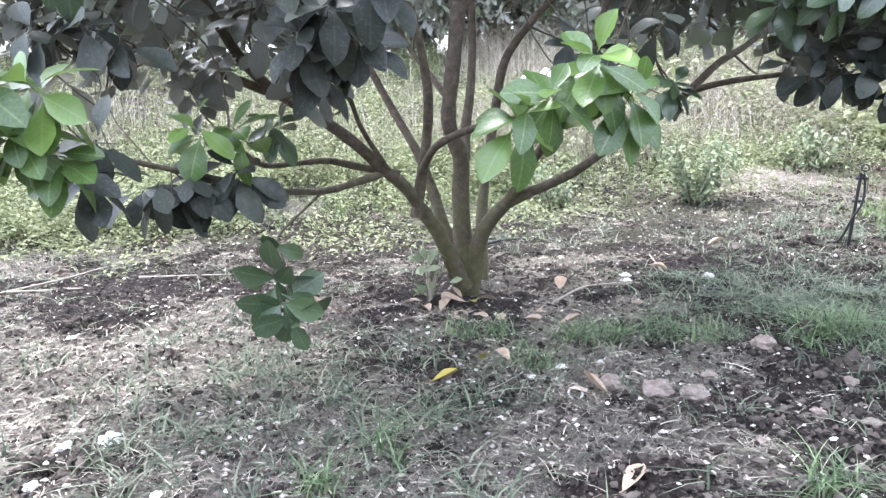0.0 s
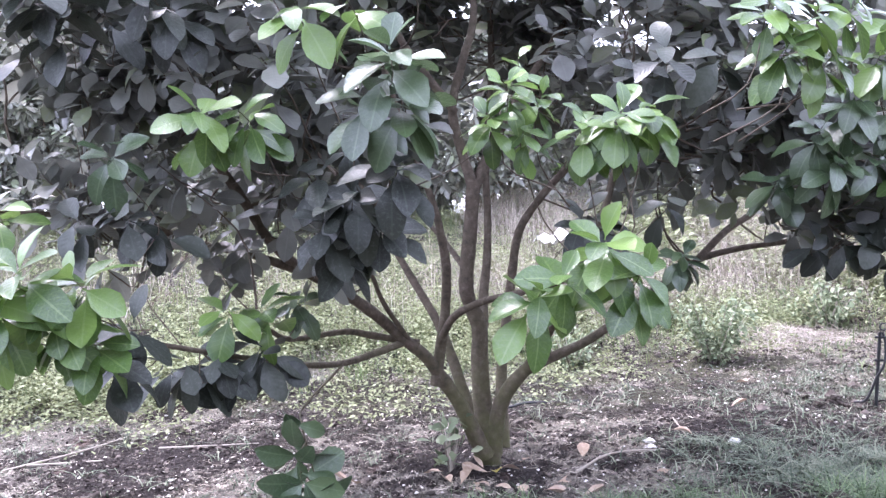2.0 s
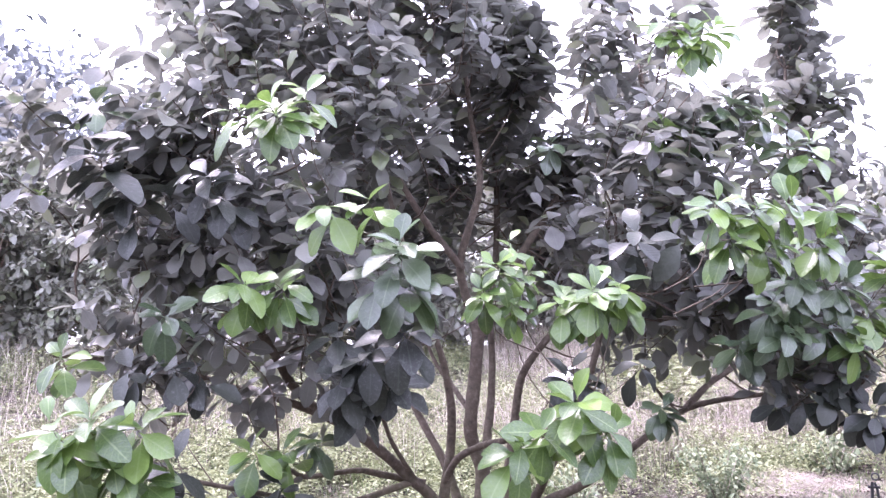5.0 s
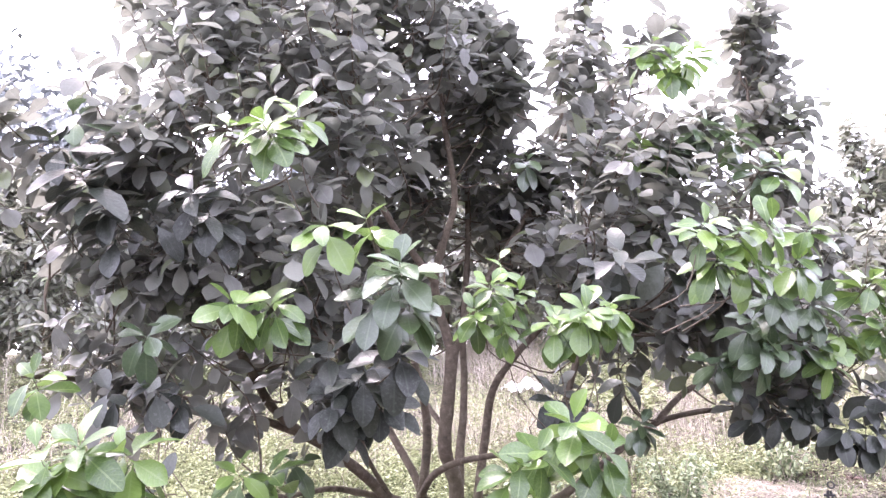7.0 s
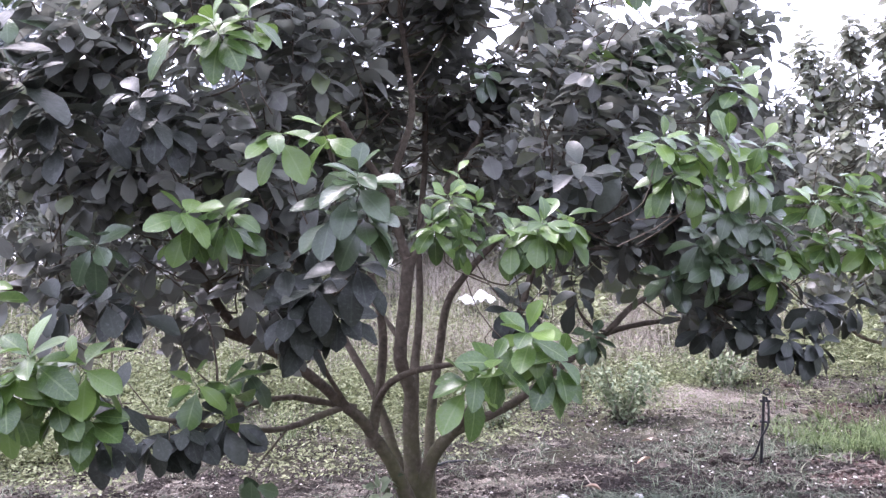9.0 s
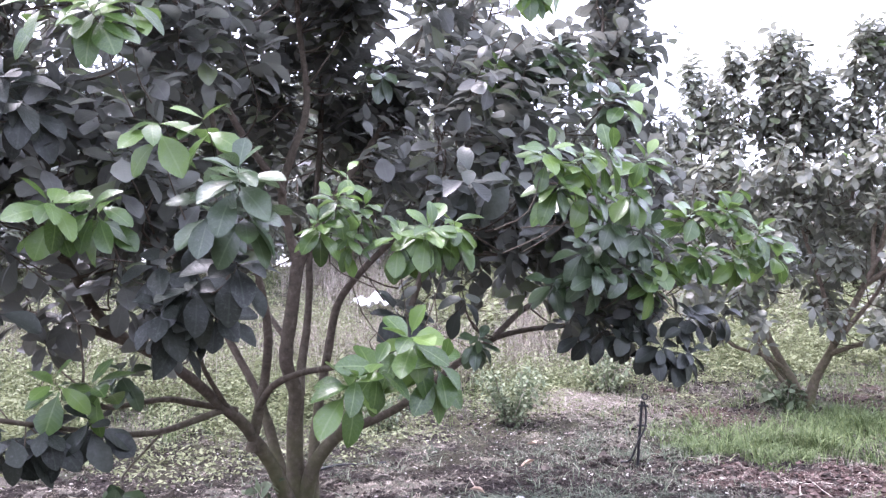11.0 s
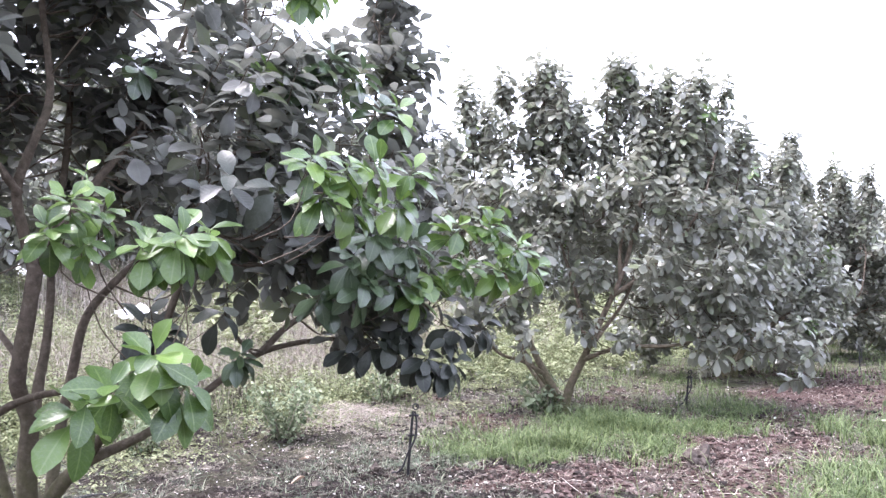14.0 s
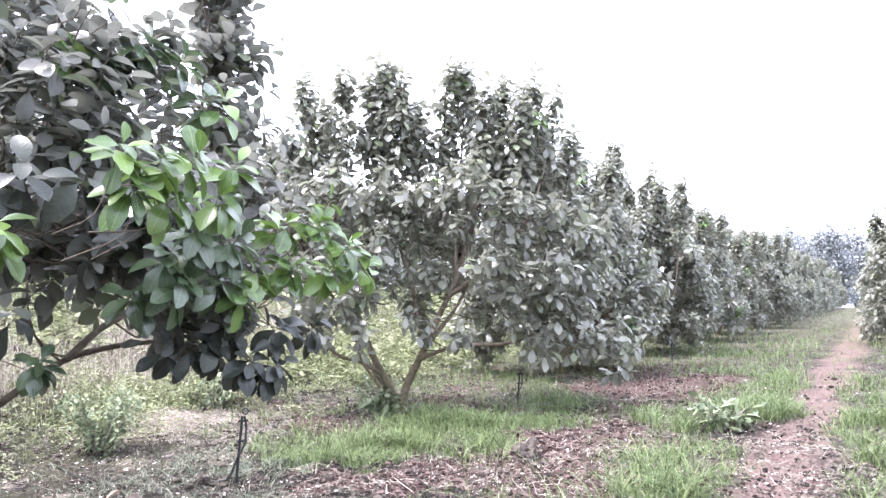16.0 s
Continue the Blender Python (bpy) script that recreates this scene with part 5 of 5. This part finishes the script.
for k, (x, y, size) in enumerate(((-0.4, 2.97, 0.1), (-0.38, 2.92, 0.08), (0.02, 3, 0.11), (0.12, 2.98, 0.1), (0.16, 3.08, 0.08), (0.36, 2.92, 0.1), (0.42, 2.75, 0.09), (0.1, 2.81, 0.1), (0.19, 2.82, 0.09), (0.62, 3.14, 0.09),
                                  (0.38, 2.06, 0.08), (0.5, 1.58, 0.11), (0.34, 1.6, 0.09), (-0.03, 2.9, 0.08), (0.3, 3.25, 0.09), (0.55, 3.38, 0.1), (0.97, 3.49, 0.09), (1.41, 3.94, 0.1), (0.79, 2.92, 0.08), (1.69, 4.56, 0.1), (0.05, 2.93, 0.09), (0, 2.84, 0.1), (0.24, 2.9, 0.08), (0.1, 3.05, 0.07), (0.3, 2.83, 0.1), (-0.06, 3, 0.09), (0.44, 2.06, 0.09), (0.2, 2.32, 0.08))):
    fallen_leaf(x, y, size, MAT_DEAD, "curled brown fallen leaf on the soil", 80 + k)
for k, (x, y, size) in enumerate(((0.11, 2.41, 0.07), (-0.05, 2.21, 0.09), (0.14, 3.02, 0.09))):
    fallen_leaf(x, y, size, MAT_YELLOW, "yellowed fallen leaf on the soil", 120 + k)

# a pale ring of pipe
bm = bmesh.new()
n1, n2 = 24, 6
rv = [[bm.verts.new(((0.019 + 0.0028 * math.cos(b)) * math.cos(a), (0.019 + 0.0028 * math.cos(b)) * math.sin(a), 0.0028 * math.sin(b))) for b in np.linspace(0, 2 * math.pi, n2, endpoint=False)] for a in np.linspace(0, 2 * math.pi, n1, endpoint=False)]
for i in range(n1):
    for j in range(n2):
        bm.faces.new((rv[i][j], rv[(i + 1) % n1][j], rv[(i + 1) % n1][(j + 1) % n2], rv[i][(j + 1) % n2]))
me = bpy.data.meshes.new("pipe_ring")
bm.to_mesh(me)
bm.free()
me.materials.append(MAT_WHITE)
ring = tagged(new("pipe_ring", me), "small pale ring lying flat on the soil", "ring")
ring.matrix_basis = pose(0.346, 2.08, float(ground_z(0.346, 2.08)) + 0.02, 30, 0, 0)

# long twigs lying on the ground
for k, pts in enumerate((((-1.95, 3.38), (-1.75, 3.62), (-1.6, 3.82)), ((-1.36, 3.6), (-1.15, 3.62), (-0.92, 3.68)), ((0.45, 3.0), (0.62, 3.15), (0.85, 3.2)), ((1.0, 3.3), (1.03, 3.5), (1.06, 3.75)), ((-1.9, 3.45), (-1.7, 3.5), (-1.55, 3.45)))):
    p3 = on_ground(np.array(pts), 0.012)
    v, q = tube(spline(p3, 6), 0.006, 0.003, 6, 0.1, k)
    tagged(new("fallen_twig", np_mesh("fallen_twig", v, q, MAT_STALK)), "dry pale twig lying on the ground", "twig", "fallen twigs")


# ---- weeds ----
def weed_mass(r, p, height, size, per, mat, name):
    """Many small broad leaves at random heights over the given places."""
    n = len(p) * per
    base = np.repeat(on_ground(p), per, axis=0)
    hh = np.repeat(height, per)
    t = r.uniform(0.15, 1.0, n)
    off = r.normal(0, 0.05, (n, 2)) * (1.3 - 0.5 * t)[:, None]
    pos = base + np.column_stack((off, hh * t))
    a = r.uniform(0, 6.28, n)
    axis = np.column_stack((np.cos(a), np.sin(a), r.normal(0.1, 0.4, n)))
    normal = np.column_stack((r.normal(0, 0.35, n), r.normal(0, 0.35, n), np.ones(n)))
    return leaf_cloud(name, pos, axis, normal, size * r.uniform(0.6, 1.3, n), LEAF_TINY, mat, 3)


def weed_weight(x, y):
    v = behind_row(x, y)
    return (1 - 0.35 * smooth_step(2.5, 3.4, v)) * smooth_step(1.35, 2.1, v + 0.35 * value_noise(x * 1.5, y * 1.5, 27)) * (0.12 + 0.88 * smooth_step(-0.35, 0.2, value_noise(x * 1.3, y * 1.3, 28))) * near_fade(x, y, 7.5)


rw = np.random.default_rng(41)
p = density_points(rw, 13500, (-6.0, 3.0), (13.0, 14.0), weed_weight)
tagged(new("weeds", weed_mass(rw, p, 0.05 + 0.38 * rw.random(len(p)) ** 1.7, 0.032, 20, MAT_WEED, "weeds")), "pale green broad-leaved weeds behind the tree row", "weeds", kind="stuff")
p = density_points(rw, 9500, (2.0, 6.5), (32.0, 26.0), lambda x, y: smooth_step(1.2, 2.2, behind_row(x, y) + 0.5 * value_noise(x * 0.8, y * 0.8, 33)) * near_fade(x, y, 14) * (np.hypot(x, y) > 8))
tagged(new("weeds", weed_mass(rw, p, rw.uniform(0.08, 0.4, len(p)), 0.10, 10, MAT_WEED, "weeds")), "pale weeds among the farther trees", "weeds", kind="stuff")
p = density_points(rw, 1500, (-3.0, 3.0), (6.0, 9.0), lambda x, y: smooth_step(0.7, 1.5, behind_row(x, y)) * (value_noise(x * 2, y * 2, 29) > 0.1) * near_fade(x, y, 4))
tagged(new("weeds", weed_mass(rw, p, rw.uniform(0.03, 0.1, len(p)), 0.03, 8, MAT_WEED, "weeds")), "low creeping weeds between straw", "weeds", kind="stuff")
p = tufts(rw, density_points(rw, 2500, (-5.0, 4.5), (9.0, 13.0), lambda x, y: (0.2 + 0.8 * smooth_step(-0.6, 1.4, x)) * smooth_step(2.0, 3.2, behind_row(x, y)) * (0.12 + 0.88 * (value_noise(x * 0.9, y * 0.9, 30) > -0.05)) * near_fade(x, y, 6)), 9, 0.06)
tagged(new("dry_stalks", blades(rw, on_ground(p), rw.uniform(0.2, 0.75, len(p)) ** 0.8, rw.uniform(0.0025, 0.0055, len(p)), rw.uniform(0.05, 1.7, len(p)), MAT_STALK, "dry_stalks")),
       "tall dry grey-brown weed stalks behind the row", "weeds", kind="stuff")
p = tufts(rw, density_points(rw, 1900, (8.0, 2.5), (45.0, 20.0), lambda x, y: near_fade(x, y, 16) * (np.abs(y - 0.41 - 0.312 * x + 0.5 * value_noise(x * 1.2, y * 1.2, 62)) > 0.3) * (0.25 + 0.75 * (value_noise(x * 0.7, y * 0.7, 34) > -0.1))), 8, 0.12)
tagged(new("grass", blades(rw, on_ground(p), rw.uniform(0.06, 0.2, len(p)), rw.uniform(0.008, 0.018, len(p)), rw.uniform(0.2, 1.2, len(p)), MAT_GRASS, "grass", 2)),
       "rough grass along the far row and the path", "grass", kind="stuff")
p = tufts(rw, density_points(rw, 2600, (-6.0, 3.5), (9.0, 13.0), lambda x, y: smooth_step(1.4, 2.2, behind_row(x, y)) * near_fade(x, y, 6)), 8, 0.05)
tagged(new("grass", blades(rw, on_ground(p), rw.uniform(0.08, 0.3, len(p)), rw.uniform(0.003, 0.006, len(p)), rw.uniform(0.2, 1.3, len(p)), MAT_GRASS, "grass")),
       "long grass between the weeds", "grass", kind="stuff")


def leafy_bush(x, y, wide, high, count, size, seed, label, mat=None):
    r = np.random.default_rng(seed)
    ob = thing("bush", label, "bush", at=(x, y, float(ground_z(x, y))))
    stems, pos, axis = [], [], []
    for k in range(14):
        a = r.uniform(0, 6.28)
        tip = np.array((math.cos(a) * wide * 0.5 * r.uniform(0.2, 1), math.sin(a) * wide * 0.5 * r.uniform(0.2, 1), high * r.uniform(0.6, 1.0)))
        path = spline([(0, 0, -0.02), tip * (0.5, 0.5, 0.45), tip], 4)
        stems.append(tube(path, 0.005, 0.0015, 5))
        for _ in range(count // 14):
            q0 = path[int(r.integers(2, len(path)))]
            pos.append(q0 + r.normal(0, 0.035, 3))
            axis.append(unit(np.array((q0[0], q0[1], 0)) * 3 + r.normal(0, 0.6, 3)))
    v, q = join(stems)
    part("stem_mass", np_mesh("stem_mass", v, q, MAT_STALK), ob, "", "stuff")
    pos, axis = np.array(pos), np.array(axis)
    nn = np.tile(UP, (len(pos), 1)) + r.normal(0, 0.4, (len(pos), 3))
    part("foliage", leaf_cloud("foliage", pos, axis, nn, size * r.uniform(0.6, 1.3, len(pos)), LEAVES_COARSE, mat or MAT_BUSH, seed), ob, "", "stuff")
    return ob


leafy_bush(1.78, 5.13, 0.5, 0.4, 1300, 0.038, 1, "pale green leafy weed bush standing alone")
leafy_bush(-0.03, 3.08, 0.12, 0.22, 42, 0.06, 2, "small weed sprouting at the foot of the tree")
leafy_bush(3.99, 4.90, 0.6, 0.3, 240, 0.08, 3, "low leafy weed at the foot of a tree")
leafy_bush(5.04, 2.45, 0.5, 0.2, 160, 0.08, 4, "low leafy weed beside the path")
leafy_bush(3.05, 6.09, 0.7, 0.4, 500, 0.05, 5, "pale green leafy weed bush behind the row")
leafy_bush(0.85, 5.27, 0.5, 0.28, 360, 0.045, 6, "low spreading weed beside straw")

# heap of dry cut weeds
p = rg.normal((2.47, 5.64), (0.3, 0.22), (4200, 2))
hm = straws(rg, p, 0.05, 0.22, MAT_STALK, "straw_heap")
co = np.empty(len(hm.vertices) * 3, dtype=np.float32)
hm.vertices.foreach_get("co", co)
co = co.reshape(-1, 3)
co[:, 2] += 0.12 * np.exp(-((co[:, 0] - 2.47) ** 2 / 0.12 + (co[:, 1] - 5.64) ** 2 / 0.08)) * rg.uniform(0.4, 1.0, len(p)).repeat(6)
hm.vertices.foreach_set("co", co.ravel())
tagged(new("straw_heap", hm), "flat heap of dry pinkish cut weeds", "straw heap", kind="stuff")


# ---- sprinkler stakes ----
def stake(x, y, high, lean, label):
    ob = thing("sprinkler_stake", label, "sprinkler", "sprinkler stakes", at=(x, y, float(ground_z(x, y))))
    v, q = tube(spline([(0, 0, -0.03), (0.004, 0, high * 0.5), (0.008, 0, high)], 4), 0.0085, 0.008, 8)
    post = part("post", np_mesh("post", v, q, MAT_PLASTIC), ob)
    v, q = tube(spline([(-0.09, 0.03, 0.005), (-0.04, 0.0, 0.03), (0.0, -0.015, high * 0.4), (0.03, -0.012, high * 0.6), (0.032, 0, high * 0.85), (0.02, 0, high)], 6), 0.006, 0.006, 8)
    part("tube", np_mesh("tube", v, q, MAT_PLASTIC), ob, "thin black feed tube")
    a = np.linspace(0, 2 * math.pi, 17)
    loop = np.column_stack((0.022 + 0.016 * np.cos(a), np.zeros(17), high + 0.028 + 0.016 * np.sin(a)))
    v, q = tube(loop, 0.004, 0.004, 6)
    part("head", np_mesh("head", v, q, MAT_PLASTIC), ob, "round sprinkler head")
    for zz in (0.62, 0.93):
        v, q = tube(np.array(((-0.012, 0, high * zz), (0.014, 0, high * zz + 0.003), (0.042, 0, high * zz + 0.004))), 0.007, 0.007, 6)
        part("clip", np_mesh("clip", v, q, MAT_PLASTIC), post)
    ob.rotation_euler = (0, radians(lean), radians(-28))
    return ob


stake(2.04, 3.73, 0.36, 3, "black plastic sprinkler stake with looped feed tube")
stake(5.2, 4.5, 0.28, 4, "black plastic sprinkler stake with looped feed tube")
stake(9.53, 5.50, 0.3, -2, "black plastic sprinkler stake with looped feed tube")
v, q = tube(spline(on_ground(np.array(((0.28, 4.14), (0.4, 4.2), (0.55, 4.27), (0.72, 4.35))), 0.004), 6), 0.008, 0.008, 8)
tagged(new("hose", np_mesh("hose", v, q, MAT_PLASTIC)), "black irrigation hose lying in the grass", "hose")

# ---- behind ----
# crumpled white sheeting on the slope
bm = bmesh.new()
bmesh.ops.create_grid(bm, x_segments=28, y_segments=18, size=0.5)
for k in bm.verts:
    k.co.y *= 0.6
    k.co.z = 0.12 + 0.16 * noise.noise(k.co * 3.1) + 0.08 * noise.noise(k.co * 8) - 0.35 * (k.co.x ** 2 + k.co.y ** 2)
me = bpy.data.meshes.new("white_sheet")
bm.to_mesh(me)
bm.free()
me.materials.append(MAT_CLOTH)
cloth = tagged(new("white_sheet", me), "crumpled white plastic sheet lying among dry weeds", "sheet")
cloth.matrix_basis = pose(1.33, 8.50, float(land(1.33, 8.50)) + 0.12, 12, 0, 20) @ Matrix.Diagonal((0.5, 0.55, 0.75, 1))
post = thing("marker_post", "white limewashed post among the back trees", "post", at=(-4.22, 9.20, float(land(-4.22, 9.20))))
v, q = tube(spline([(0, 0, -0.1), (0.01, 0, 0.5), (0.03, 0, 0.80)], 4), 0.05, 0.042, 10, 0.03)
part("shaft", np_mesh("shaft", v, q, MAT_LIME), post)


def tall_tree(r, high, wide, label):
    """A far tree at the origin: trunk, limbs and a ragged crown of many small leaves."""
    ob = thing("tree", label, "tree", "far trees")
    tubes, pos, axis = [], [], []
    v, q = tube(spline([(0, 0, -0.3), (0.1, 0, high * 0.3), (0, 0.1, high * 0.75)], 5), 0.035 * high, 0.012 * high, 8, 0.04)
    part("trunk", np_mesh("trunk", v, q, MAT_BARK), ob)
    for k in range(26):
        a = k * 2.4
        z0 = high * r.uniform(0.0, 0.72)
        c = np.array((math.cos(a) * wide * r.uniform(0.2, 0.5), math.sin(a) * wide * r.uniform(0.2, 0.5), z0 + high * r.uniform(0.05, 0.22)))
        tubes.append(tube(spline([(0, 0, z0 * 0.8), c * (0.5, 0.5, 0.9), c], 4), 0.012 * high, 0.004 * high, 6))
        m = 620
        pos.append(c + r.normal(0, 1, (m, 3)) * np.array((0.11 * wide, 0.11 * wide, 0.07 * high)))
        axis.append(r.normal(0, 1, (m, 3)))
    v, q = join(tubes)
    part("branch_mass", np_mesh("branch_mass", v, q, MAT_BARK), ob, "", "stuff")
    pos, axis = np.concatenate(pos), np.concatenate(axis)
    nn = np.tile(UP, (len(pos), 1)) + r.normal(0, 0.6, (len(pos), 3))
    part("crown", leaf_cloud("crown", pos, axis, nn, 0.04 * high * r.uniform(0.6, 1.3, len(pos)), [leaf_template((0.05, 0.5, 1.0), 0.3, 0.2, 0.1, False)], MAT_HAZE_TINT, 2), ob, "foliage tinted pale to stand for haze", "stuff")
    return ob


rt = np.random.default_rng(51)
first = tall_tree(rt, 7.0, 6.0, "tall tree beyond the orchard, its leaves tinted for haze")
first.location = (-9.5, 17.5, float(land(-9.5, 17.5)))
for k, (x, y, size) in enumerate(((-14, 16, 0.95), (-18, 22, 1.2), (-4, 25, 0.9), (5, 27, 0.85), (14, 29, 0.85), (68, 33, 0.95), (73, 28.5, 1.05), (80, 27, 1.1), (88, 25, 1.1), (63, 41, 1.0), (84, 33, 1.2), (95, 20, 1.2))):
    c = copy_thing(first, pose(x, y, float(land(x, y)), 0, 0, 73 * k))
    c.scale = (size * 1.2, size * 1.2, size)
